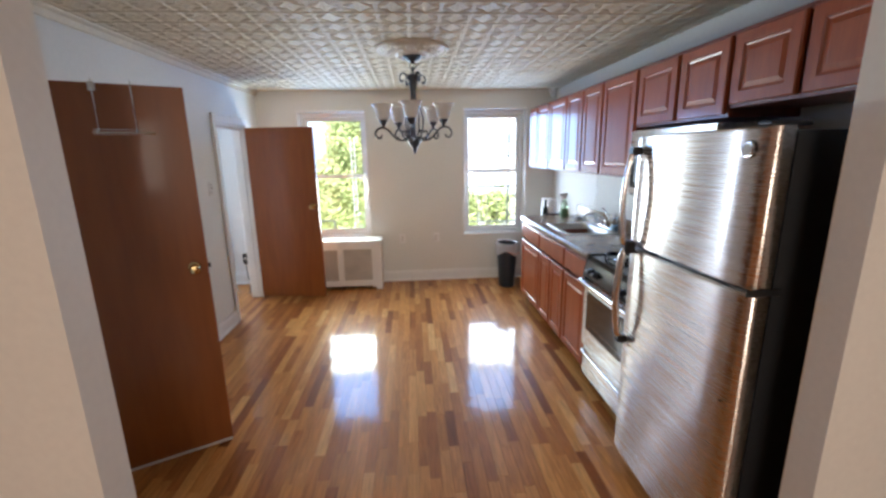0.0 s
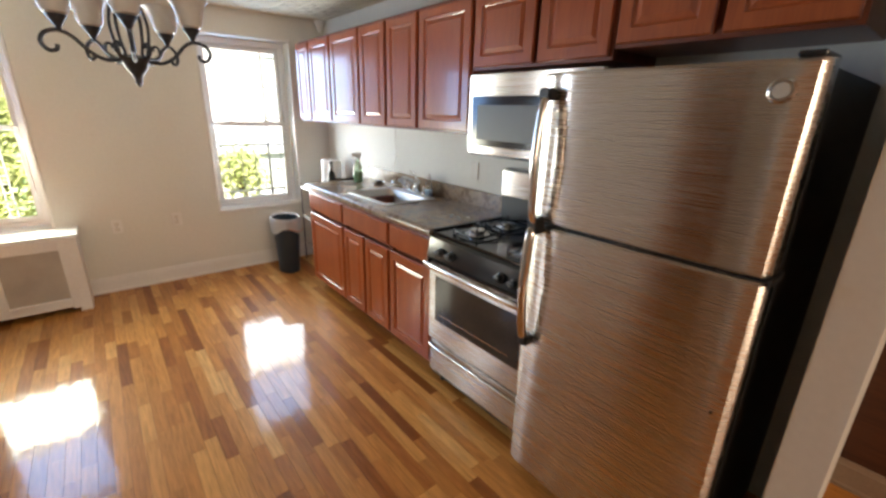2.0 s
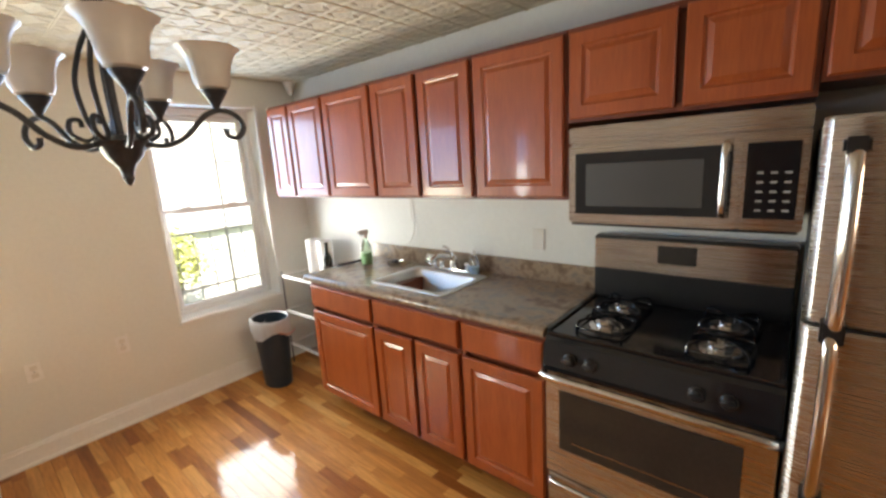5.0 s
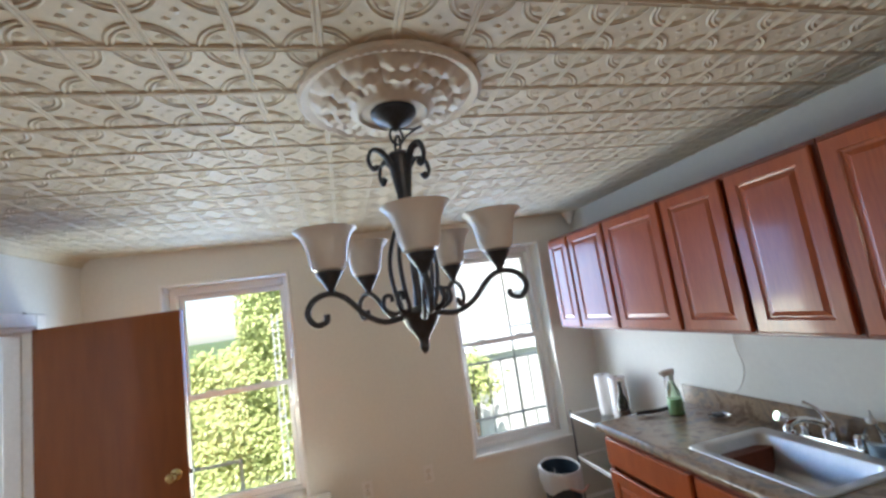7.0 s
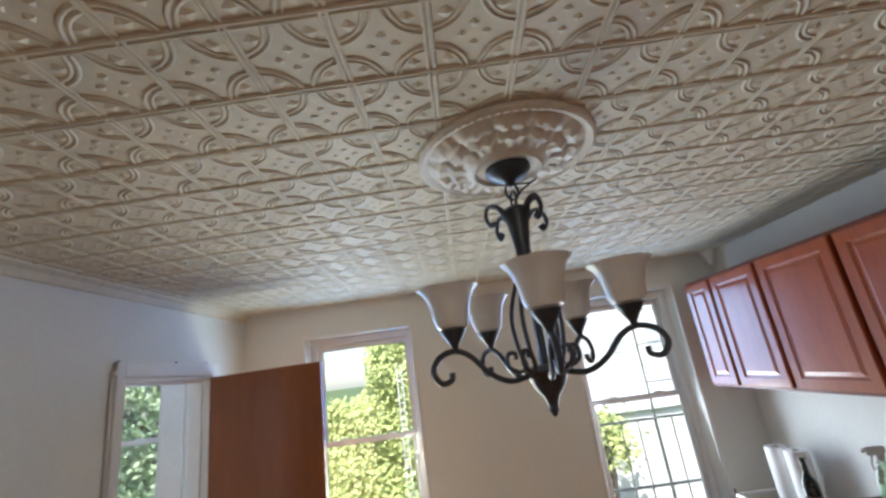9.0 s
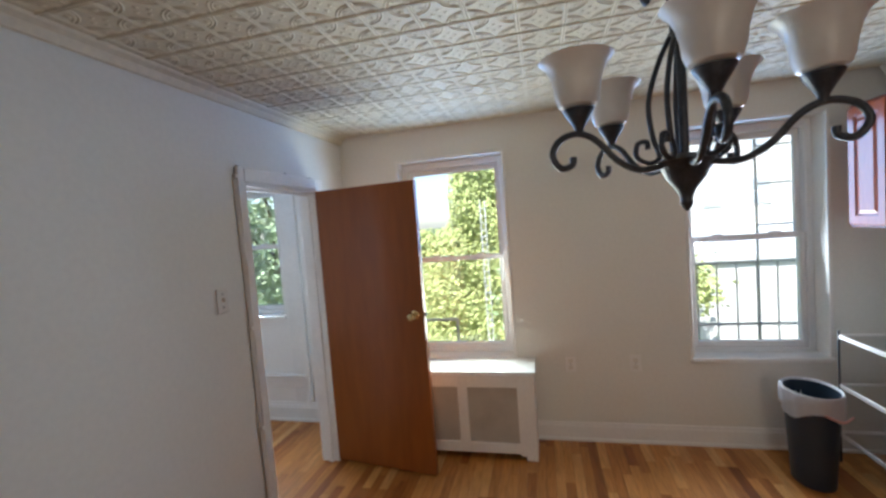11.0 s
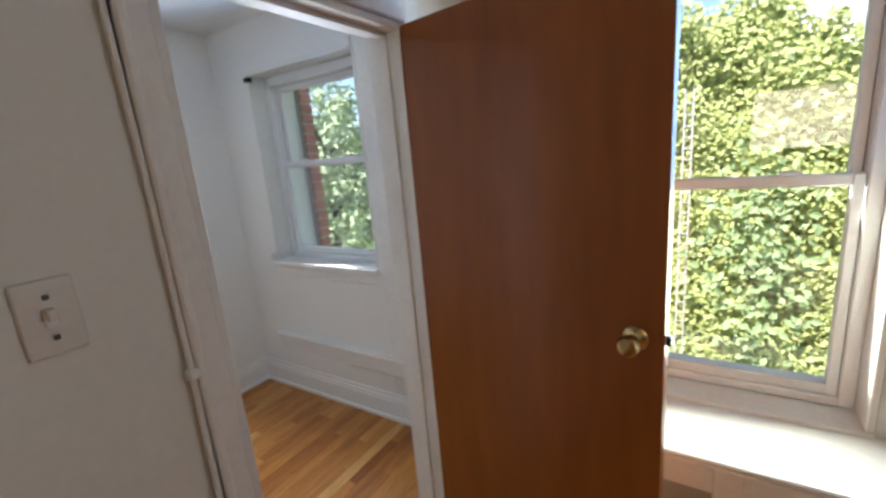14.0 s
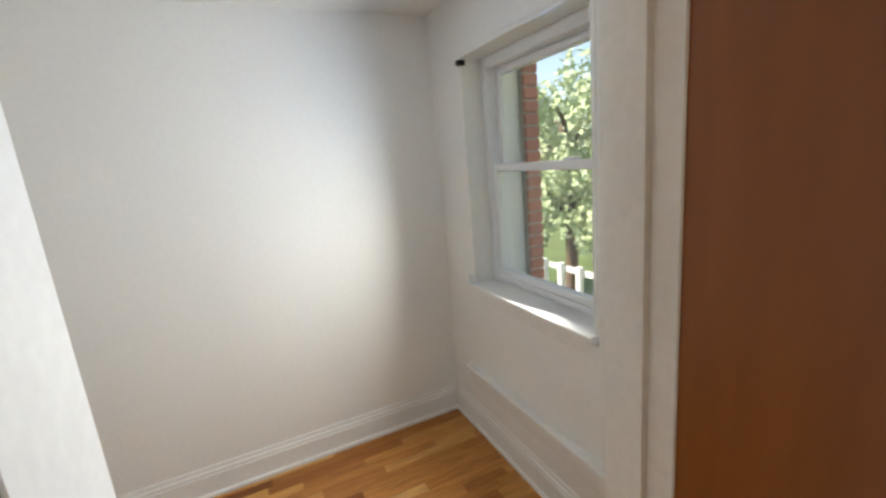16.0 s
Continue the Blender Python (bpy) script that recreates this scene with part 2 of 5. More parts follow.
def counter_mat():
    """Laminate with a brown and grey stone print."""
    m, n, l, b = nodes_of("stone_laminate")
    co = n.new("ShaderNodeTexCoord")
    a, c, w = n.new("ShaderNodeTexNoise"), n.new("ShaderNodeTexNoise"), n.new("ShaderNodeTexNoise")
    for k, s, d, t in ((a, 6.5, 6, 1.6), (c, 28, 5, 0.6), (w, 3.2, 3, 2.2)):
        k.inputs["Scale"].default_value, k.inputs["Detail"].default_value, k.inputs["Distortion"].default_value = s, d, t
        l.new(co.outputs["Object"], k.inputs["Vector"])
    r = n.new("ShaderNodeValToRGB")
    stops = ((0.30, (0.06, 0.040, 0.028)), (0.42, (0.19, 0.125, 0.080)), (0.50, (0.34, 0.245, 0.165)), (0.58, (0.20, 0.165, 0.135)), (0.72, (0.48, 0.39, 0.28)))
    e = r.color_ramp.elements
    e[0].position, e[0].color = stops[0][0], (*stops[0][1], 1)
    e[1].position, e[1].color = stops[-1][0], (*stops[-1][1], 1)
    for p, col in stops[1:-1]:
        e.new(p).color = (*col, 1)
    s1 = n.new("ShaderNodeMix")
    s1.inputs[0].default_value = 0.35
    l.new(a.outputs["Fac"], s1.inputs[2])
    l.new(c.outputs["Fac"], s1.inputs[3])
    s2 = n.new("ShaderNodeMix")
    s2.inputs[0].default_value = 0.3
    l.new(s1.outputs[0], s2.inputs[2])
    l.new(w.outputs["Fac"], s2.inputs[3])
    l.new(s2.outputs[0], r.inputs[0])
    l.new(r.outputs[0], b.inputs["Base Color"])
    b.inputs["Roughness"].default_value = 0.22
    return m


COUNTER = counter_mat()

# ---- mesh helpers ----


def box(bm, x0, x1, y0, y1, z0, z1, bevel=0.0, seg=1):
    vs = [bm.verts.new((x, y, z)) for x in (x0, x1) for y in (y0, y1) for z in (z0, z1)]
    fs = [bm.faces.new([vs[i] for i in q]) for q in ((0, 1, 3, 2), (4, 6, 7, 5), (0, 4, 5, 1), (2, 3, 7, 6), (0, 2, 6, 4), (1, 5, 7, 3))]
    if bevel:
        es = list({e for f in fs for e in f.edges})
        bmesh.ops.bevel(bm, geom=es, offset=bevel, segments=seg, affect="EDGES", clamp_overlap=True)
    return bm


def boxes(*dims, bevel=0.0, seg=1):
    bm = bmesh.new()
    for d in dims:
        box(bm, *d, bevel=bevel, seg=seg)
    return bm


def lathe(bm, profile, at=(0, 0, 0), seg=24, sx=1.0, sy=1.0):
    """Turns (radius, height) pairs round a vertical axis."""
    rings = []
    for r, z in profile:
        rings.append([bm.verts.new((at[0] + sx * r * math.cos(2 * math.pi * i / seg), at[1] + sy * r * math.sin(2 * math.pi * i / seg), at[2] + z)) for i in range(seg)])
    for a, b in zip(rings, rings[1:]):
        for i in range(seg):
            bm.faces.new((a[i], a[(i + 1) % seg], b[(i + 1) % seg], b[i]))
    for ring, flip in ((rings[0], True), (rings[-1], False)):
        bm.faces.new(ring[::-1] if flip else ring)
    return bm


def shell(bm, profile, at=(0, 0, 0), seg=28, thick=0.004, sx=1.0, sy=1.0):
    """An open turned vessel with a wall of its own thickness."""
    prof = list(profile) + [(max(0.001, r - thick), z + (thick if i == len(profile) - 1 else 0)) for i, (r, z) in enumerate(reversed(profile))]
    return lathe(bm, prof, at, seg, sx, sy)


def tube(bm, pts, r, seg=8, taper=None, flat=1.0):
    """Sweeps a round (or flattened) section along a run of points."""
    pts = [Vector(p) for p in pts]
    side, rings = None, []
    for i, p in enumerate(pts):
        d = (pts[min(i + 1, len(pts) - 1)] - pts[max(i - 1, 0)]).normalized()
        if side is None:
            side = d.orthogonal().normalized()
        side = (side - d * side.dot(d)).normalized()
        up = d.cross(side)
        k = r * (1 if taper is None else 1 + (taper - 1) * i / (len(pts) - 1))
        rings.append([bm.verts.new(p + k * (math.cos(2 * math.pi * j / seg) * side + flat * math.sin(2 * math.pi * j / seg) * up)) for j in range(seg)])
    for a, b in zip(rings, rings[1:]):
        for j in range(seg):
            bm.faces.new((a[j], a[(j + 1) % seg], b[(j + 1) % seg], b[j]))
    bm.faces.new(rings[0][::-1])
    bm.faces.new(rings[-1])
    return bm


def smooth_path(pts, n=6):
    """Catmull-Rom points through pts."""
    pts = [Vector(p) for p in pts]
    out = []
    for i in range(len(pts) - 1):
        a, b, c, d = pts[max(i - 1, 0)], pts[i], pts[i + 1], pts[min(i + 2, len(pts) - 1)]
        for k in range(n):
            t = k / n
            out.append(0.5 * ((2 * b) + (c - a) * t + (2 * a - 5 * b + 4 * c - d) * t * t + (3 * b - a - 3 * c + d) * t ** 3))
    return out + [pts[-1]]


def finish(bm, name, material, smooth=None):
    bmesh.ops.recalc_face_normals(bm, faces=bm.faces)
    me = bpy.data.meshes.new(name)
    if smooth:
        for f in bm.faces:
            f.smooth = True
        for e in bm.edges:
            e.smooth = len(e.link_faces) != 2 or e.calc_face_angle(0) < radians(smooth)
    bm.to_mesh(me)
    bm.free()
    me.materials.append(material)
    return me


def solid(name, bm, material, label="", category="", group="", kind="", smooth=None):
    """A top-level thing of one mesh."""
    return tagged(new(name, finish(bm, name, material, smooth)), label, category, group, kind)


def thing(name, at, label, category, group="", kind=""):
    """An Empty at the thing's base; its parts are built in world places."""
    ob = new(name)
    ob.empty_display_size = 0.1
    ob.location = at
    return tagged(ob, label, category, group, kind)


def part(name, bm, material, parent, label="", smooth=None):
    ob = new(name, finish(bm, name, material, smooth) if isinstance(bm, bmesh.types.BMesh) else bm)
    ob.parent = parent
    ob.matrix_parent_inverse = Matrix.Identity(4) if parent.parent else Matrix.Translation(parent.location).inverted()
    if label:
        ob["label"] = label
    return ob


def panel_face(bm, x, y0, y1, z0, z1, rings, side=-1):
    """A moulded face on a plane x, of nested rectangles: rings of (inset, proud); side: where it looks along x."""
    loops = []
    for inset, proud in rings:
        loops.append([bm.verts.new((x + side * proud, y, z)) for y, z in ((y0 + inset, z0 + inset), (y1 - inset, z0 + inset), (y1 - inset, z1 - inset), (y0 + inset, z1 - inset))])
    for a, b in zip(loops, loops[1:]):
        for i in range(4):
            bm.faces.new((a[i], a[(i + 1) % 4], b[(i + 1) % 4], b[i]))
    bm.faces.new(loops[-1])
    bm.faces.new(loops[0][::-1])
    return bm


RAISED = ((0, 0), (0, 0.014), (0.005, 0.019), (0.050, 0.019), (0.054, 0.013), (0.060, 0.011), (0.064, 0.011), (0.082, 0.018), (0.084, 0.018))
SLAB = ((0, 0), (0, 0.013), (0.007, 0.019), (0.012, 0.019))
CEIL = 2.345

# ---- setting ----
WY, LX, RX = 5.335, -1.67, 1.90          # window wall, left wall, right wall of the kitchen
BX, BY = -3.60, 5.465                    # bedroom's left wall and window wall
OUT = 5.72                               # outer face of the house
W1X, W1Z = (-1.233, -0.405), (0.585, 2.125)
W2X, W2Z = (0.750, 1.560), (0.570, 2.145)
W3X, W3Z = (-3.272, -2.372), (0.905, 2.100)


def holed_wall(name, x0, x1, y0, y1, z1, holes, material, label):
    """A wall along x with window openings (x0, x1, z0, z1) cut through it."""
    bm, x = bmesh.new(), x0
    for a, b, c, d in holes:
        box(bm, x, a, y0, y1, 0, z1)
        box(bm, a, b, y0, y1, 0, c)
        box(bm, a, b, y0, y1, d, z1)
        x = b
    box(bm, x, x1, y0, y1, 0, z1)
    return solid(name, bm, material, label, "wall", kind="structure")


holed_wall("wall_north", LX, RX + 0.12, WY, OUT, 2.6, [(*W1X, *W1Z), (*W2X, *W2Z)], WALL, "off-white painted plaster wall with two windows")
holed_wall("wall_bedroom_north", BX - 0.12, LX - 0.12, BY, OUT + 0.1, 2.6, [(*W3X, *W3Z)], WALL_BED, "white painted bedroom wall with one window")
solid("wall_bedroom_west", boxes((BX - 0.12, BX, 2.0, BY, 0, 2.6)), WALL_BED, "white painted bedroom wall", "wall", kind="structure")
solid("wall_bedroom_south", boxes((BX, LX - 0.12, 1.9, 2.0, 0, 2.6)), WALL_BED, "white painted bedroom wall", "wall", kind="structure")
DY, DZ = (4.188, 4.905), 1.915           # bedroom doorway
solid("wall_west", boxes((LX - 0.22, LX, 1.12, DY[0], 0, 2.6), (LX - 0.12, LX, DY[1], OUT, 0, 2.6), (LX - 0.12, LX, DY[0], DY[1], DZ, 2.6)), WALL,
      "off-white painted wall with a doorway to the bedroom", "wall", kind="structure")
solid("wall_east", boxes((RX, RX + 0.12, 1.12, WY, 0, 2.6)), WALL, "off-white painted kitchen wall", "wall", kind="structure")
solid("wall_south", boxes((-2.4, -0.672, 1.02, 1.12, 0, 2.6), (1.245, 2.4, 1.02, 1.12, 0, 2.6), (-0.672, 1.245, 1.02, 1.12, 2.14, 2.6)), WALL,
      "painted partition wall with a wide opening", "wall", kind="structure")
solid("wall_front_east", boxes((2.28, 2.4, -3.0, 1.02, 0, 2.6)), DARKWOOD, "dark brown panelled wall of the front room", "wall", kind="structure")
solid("wall_front_west", boxes((-2.4, -2.28, -3.0, 1.02, 0, 2.6)), WALL_FRONT, "plain wall of the front room", "wall", kind="structure")
solid("wall_front_south", boxes((-2.4, 2.4, -3.12, -3.0, 0, 2.6)), WALL_FRONT, "plain wall of the front room", "wall", kind="structure")
solid("subfloor", boxes((-3.72, 2.4, -3.1, OUT, -0.25, -0.012)), SUBFLOOR, "dark boards under the strip floor", "floor", kind="structure")


def moulding(name, run, prof, material, label, parent=None, category="baseboard"):
    """Sweeps a section (out, up) along a straight run: (start, end, outward normal)."""
    bm = bmesh.new()
    for a, b, n in run:
        a, b, n = Vector(a), Vector(b), Vector(n)
        r0 = [bm.verts.new(a + n * o + Vector((0, 0, u))) for o, u in prof]
        r1 = [bm.verts.new(b + n * o + Vector((0, 0, u))) for o, u in prof]
        k = len(prof)
        for i in range(k):
            bm.faces.new((r0[i], r0[(i + 1) % k], r1[(i + 1) % k], r1[i]))
        bm.faces.new(r0[::-1])
        bm.faces.new(r1)
    return solid(name, bm, material, label, category, kind="structure")


BASE = ((0.002, 0), (0.028, 0), (0.028, 0.014), (0.018, 0.022), (0.016, 0.105), (0.012, 0.112), (0.010, 0.128), (0.002, 0.132))
moulding("baseboard", [((LX, WY, 0), (RX, WY, 0), (0, -1, 0)), ((LX, 1.12, 0), (LX, 4.125, 0), (1, 0, 0)), ((RX, 4.5, 0), (RX, WY, 0), (-1, 0, 0))], BASE, TRIM, "white painted moulded baseboard")
BASE2 = ((0.002, 0), (0.032, 0), (0.032, 0.016), (0.020, 0.024), (0.018, 0.115), (0.014, 0.122), (0.014, 0.135), (0.008, 0.142), (0.006, 0.160), (0.002, 0.164))
moulding("baseboard_bedroom", [((BX, BY, 0), (LX - 0.12, BY, 0), (0, -1, 0)), ((BX, 2.0, 0), (BX, BY, 0), (1, 0, 0))], BASE2, TRIM, "tall white painted bedroom baseboard")
moulding("baseboard_front", [((2.28, -3.0, 0), (2.28, 1.02, 0), (-1, 0, 0))], BASE, SHADED_TRIM, "pale baseboard below dark panelling, coloured tan as in shade")
COVE = ((0.001, 0), (0.006, -0.055), (0.014, -0.05), (0.028, -0.022), (0.05, -0.01), (0.056, -0.001), (0.03, 0.003))
moulding("ceiling_cove", [((LX, 1.12, CEIL), (LX, WY, CEIL), (1, 0, 0))], COVE, TIN, "painted pressed-metal cove along the ceiling", category="trim")


def tin_ceiling():
    """A pressed-metal ceiling: seams, beads, interlacing arcs and small bosses, in one mesh."""
    v, f = [], []

    def quad(*ps):
        k = len(v)
        v.extend(ps)
        f.append((k, k + 1, k + 2, k + 3))

    def ridge(pts, w, h):
        """A raised roof-shaped line below the sheet."""
        k = len(v)
        for i, (x, y) in enumerate(pts):
            ax, ay = pts[max(i - 1, 0)]
            bx, by = pts[min(i + 1, len(pts) - 1)]
            d = math.hypot(bx - ax, by - ay) or 1
            nx, ny = -(by - ay) / d * w, (bx - ax) / d * w
            v.extend(((x + nx, y + ny, CEIL - 0.0005), (x + nx * 0.3, y + ny * 0.3, CEIL - h), (x - nx * 0.3, y - ny * 0.3, CEIL - h), (x - nx, y - ny, CEIL - 0.0005)))
        for i in range(len(pts) - 1):
            a = k + 4 * i
            for j in range(3):
                f.append((a + j, a + j + 1, a + j + 5, a + j + 4))

    x0, x1, y0, y1, cx, cy = LX, RX, 1.12, WY, 0.171, 0.182
    quad((x0, y0, CEIL), (x1, y0, CEIL), (x1, y1, CEIL), (x0, y1, CEIL))
    k = len(v)
    v.extend([(x, y, z) for z in (CEIL + 0.02, CEIL + 0.1) for x, y in ((x0 - 0.1, y0), (x1 + 0.1, y0), (x1 + 0.1, y1 + 0.1), (x0 - 0.1, y1 + 0.1))])
    f.extend(tuple(k + i for i in q) for q in ((0, 1, 2, 3), (4, 7, 6, 5), (0, 4, 5, 1), (1, 5, 6, 2), (2, 6, 7, 3), (3, 7, 4, 0)))
    nx, ny = int((x1 - x0) / cx) + 1, int((y1 - y0) / cy) + 1
    ox, oy = -0.042 - 10 * cx, 2.925 - 10 * cy
    for i in range(nx + 2):
        x = ox + i * cx
        if x0 + 0.02 < x < x1 - 0.02:
            for e in (-0.006, 0.006):
                ridge([(x + e, y0), (x + e, y1)], 0.005, 0.0032)
    for j in range(ny + 2):
        y = oy + j * cy
        if y0 + 0.02 < y < y1 - 0.02:
            ridge([(x0, y - 0.007), (x1, y - 0.007)], 0.006, 0.0055)
            ridge([(x0, y + 0.006), (x1, y + 0.006)], 0.004, 0.003)
    for i in range(nx + 2):
        for j in range(ny + 2):
            ax, ay = ox + i * cx, oy + j * cy
            if not (x0 - 0.01 < ax and ax + cx < x1 + 0.01 and y0 - 0.01 < ay and ay + cy < y1 + 0.01):
                continue
            for qx, qy, t0 in ((0, 0, 0), (1, 0, 90), (1, 1, 180), (0, 1, 270)):
                for r, h in ((0.076, 0.0036), (0.064, 0.003)):
                    ridge([(ax + qx * cx + r * math.cos(radians(t0 + 8 + s * 74 / 6)), ay + qy * cy + r * math.sin(radians(t0 + 8 + s * 74 / 6))) for s in range(7)], 0.0042, h)
                bx, by = ax + qx * cx + 0.035 * (1 - 2 * qx), ay + qy * cy + 0.035 * (1 - 2 * qy)
                k = len(v)
                v.extend(((bx - 0.016, by, CEIL - 0.0004), (bx, by - 0.016, CEIL - 0.0004), (bx + 0.016, by, CEIL - 0.0004), (bx, by + 0.016, CEIL - 0.0004), (bx, by, CEIL - 0.0045)))
                f.extend(((k, k + 1, k + 4), (k + 1, k + 2, k + 4), (k + 2, k + 3, k + 4), (k + 3, k, k + 4)))
            mx, my = ax + cx / 2, ay + cy / 2
            for a in range(4):
                px, py = mx + 0.024 * math.cos(a * math.pi / 2), my + 0.024 * math.sin(a * math.pi / 2)
                k = len(v)
                v.extend(((px - 0.011, py, CEIL - 0.0004), (px, py - 0.011, CEIL - 0.0004), (px + 0.011, py, CEIL - 0.0004), (px, py + 0.011, CEIL - 0.0004), (px, py, CEIL - 0.004)))
                f.extend(((k, k + 1, k + 4), (k + 1, k + 2, k + 4), (k + 2, k + 3, k + 4), (k + 3, k, k + 4)))
    me = bpy.data.meshes.new("ceiling")
    me.from_pydata(v, [], f)
    me.materials.append(TIN)
    return tagged(new("ceiling", me), "cream painted pressed-tin ceiling with embossed squares", "ceiling", kind="structure")


tin_ceiling()
solid("ceiling_bedroom", boxes((BX - 0.12, LX - 0.122, 1.9, OUT, 2.375, 2.5)), WALL_BED, "plain white bedroom ceiling", "ceiling", kind="structure")
solid("ceiling_front", boxes((-2.4, 2.4, -3.12, 1.118, 2.5, 2.62)), WALL_FRONT, "plain ceiling of the front room", "ceiling", kind="structure")
solid("roof", boxes((-3.9, 2.6, -3.2, OUT + 0.1, 2.63, 2.8)), MORTAR, "flat roof slab over the rooms", "roof", kind="structure")


def window(name, xs, zs, y, mid, label, latches=True):
    """A double-hung white vinyl window set back in its opening: liner, frame, two sashes with panes, latches."""
    x0, x1 = xs
    z0, z1 = zs
    w = thing(name, (x0 / 2 + x1 / 2, y, z0), label, "window", kind="structure")
    yi = (BY if name == "window_3" else WY)
    part("reveal", boxes((x0 + 0.001, x0 + 0.022, yi - 0.004, y, z0, z1), (x1 - 0.022, x1 - 0.001, yi - 0.004, y, z0, z1), (x0 + 0.022, x1 - 0.022, yi - 0.004, y, z1 - 0.022, z1 - 0.001), bevel=0.003), TRIM, w)
    fz0 = z0 + 0.03
    part("window_frame", boxes((x0 + 0.022, x0 + 0.062, y - 0.05, y + 0.06, fz0, z1 - 0.024), (x1 - 0.062, x1 - 0.022, y - 0.05, y + 0.06, fz0, z1 - 0.024),
                               (x0 + 0.062, x1 - 0.062, y - 0.05, y + 0.06, z1 - 0.075, z1 - 0.024), (x0 + 0.062, x1 - 0.062, y - 0.05, y + 0.06, fz0, fz0 + 0.03), bevel=0.004), VINYL, w)
    a, b = x0 + 0.064, x1 - 0.064
    for sash, ys, s0, s1 in (("upper_sash", y + 0.022, mid - 0.02, z1 - 0.077), ("lower_sash", y - 0.022, fz0 + 0.032, mid + 0.022)):
        s = part(sash, boxes((a, a + 0.03, ys - 0.018, ys + 0.018, s0, s1), (b - 0.03, b, ys - 0.018, ys + 0.018, s0, s1), (a + 0.03, b - 0.03, ys - 0.018, ys + 0.018, s0, s0 + 0.036),
                             (a + 0.03, b - 0.03, ys - 0.018, ys + 0.018, s1 - 0.036, s1), bevel=0.004), VINYL, w)
        pane = part("pane", boxes((a + 0.026, b - 0.026, ys - 0.002, ys + 0.002, s0 + 0.03, s1 - 0.03)), PANE, s)
        pane.visible_shadow = False
        if sash == "lower_sash":
            for q in (0.25, 0.75):
                lx = a + (b - a) * q
                part("sash_latch", boxes((lx - 0.03, lx + 0.03, ys - 0.03, ys + 0.01, s1 + 0.001, s1 + 0.012), bevel=0.004), VINYL, s)
    part("window_sill", boxes((x0 + 0.001, x1 - 0.001, yi - (0.02 if name != "window_3" else 0.04), y - 0.05, z0, z0 + 0.03), bevel=0.004), TRIM, w)
    return w


window("window_1", W1X, W1Z, 5.50, 1.345, "white double-hung window above the radiator cover")
window("window_2", W2X, W2Z, 5.52, 1.375, "white double-hung window beside the kitchen counter")
w3 = window("window_3", W3X, W3Z, 5.63, 1.535, "white double-hung bedroom window with deep sill")
part("apron", boxes((W3X[0] - 0.03, W3X[1] + 0.03, BY - 0.018, BY - 0.002, W3Z[0] - 0.06, W3Z[0] - 0.001), bevel=0.003), TRIM, w3)
part("sill_horn", boxes((W3X[0] - 0.03, W3X[0], BY - 0.04, BY - 0.002, W3Z[0], W3Z[0] + 0.07), bevel=0.004), TRIM, w3)
part("blind_bracket", boxes((W3X[0] + 0.005, W3X[0] + 0.035, BY - 0.02, BY + 0.02, W3Z[1] - 0.055, W3Z[1] - 0.03), bevel=0.002), BLACK, w3, "small dark roller-blind bracket")
part("blind_bracket", boxes((W3X[1] - 0.04, W3X[1] - 0.005, BY - 0.022, BY - 0.004, W3Z[1] - 0.02, W3Z[1] + 0.03), bevel=0.002), TRIM, w3, "painted-over blind bracket")
w1_bracket = solid("blind_bracket", boxes((W1X[0] + 0.03, W1X[0] + 0.05, WY - 0.0, WY + 0.03, W1Z[1] - 0.06, W1Z[1] - 0.024), bevel=0.003), VINYL, "small white roller-blind bracket in the window opening", "bracket")

# mouldings on the bedroom's window wall
solid("panel_rail", boxes((-3.36, -2.215, BY - 0.048, BY - 0.001, 0.394, 0.414), (-3.35, -2.225, BY - 0.026, BY - 0.001, 0.30, 0.394), bevel=0.003), TRIM, "white painted horizontal panel moulding", "trim", kind="structure")
solid("window_casing", boxes((-2.35, -2.225, BY - 0.016, BY - 0.001, 0.17, 2.37), (-2.225, -2.19, BY - 0.03, BY - 0.001, 0.17, 2.37), bevel=0.004), TRIM, "white painted flat casing beside the window", "trim", kind="structure")


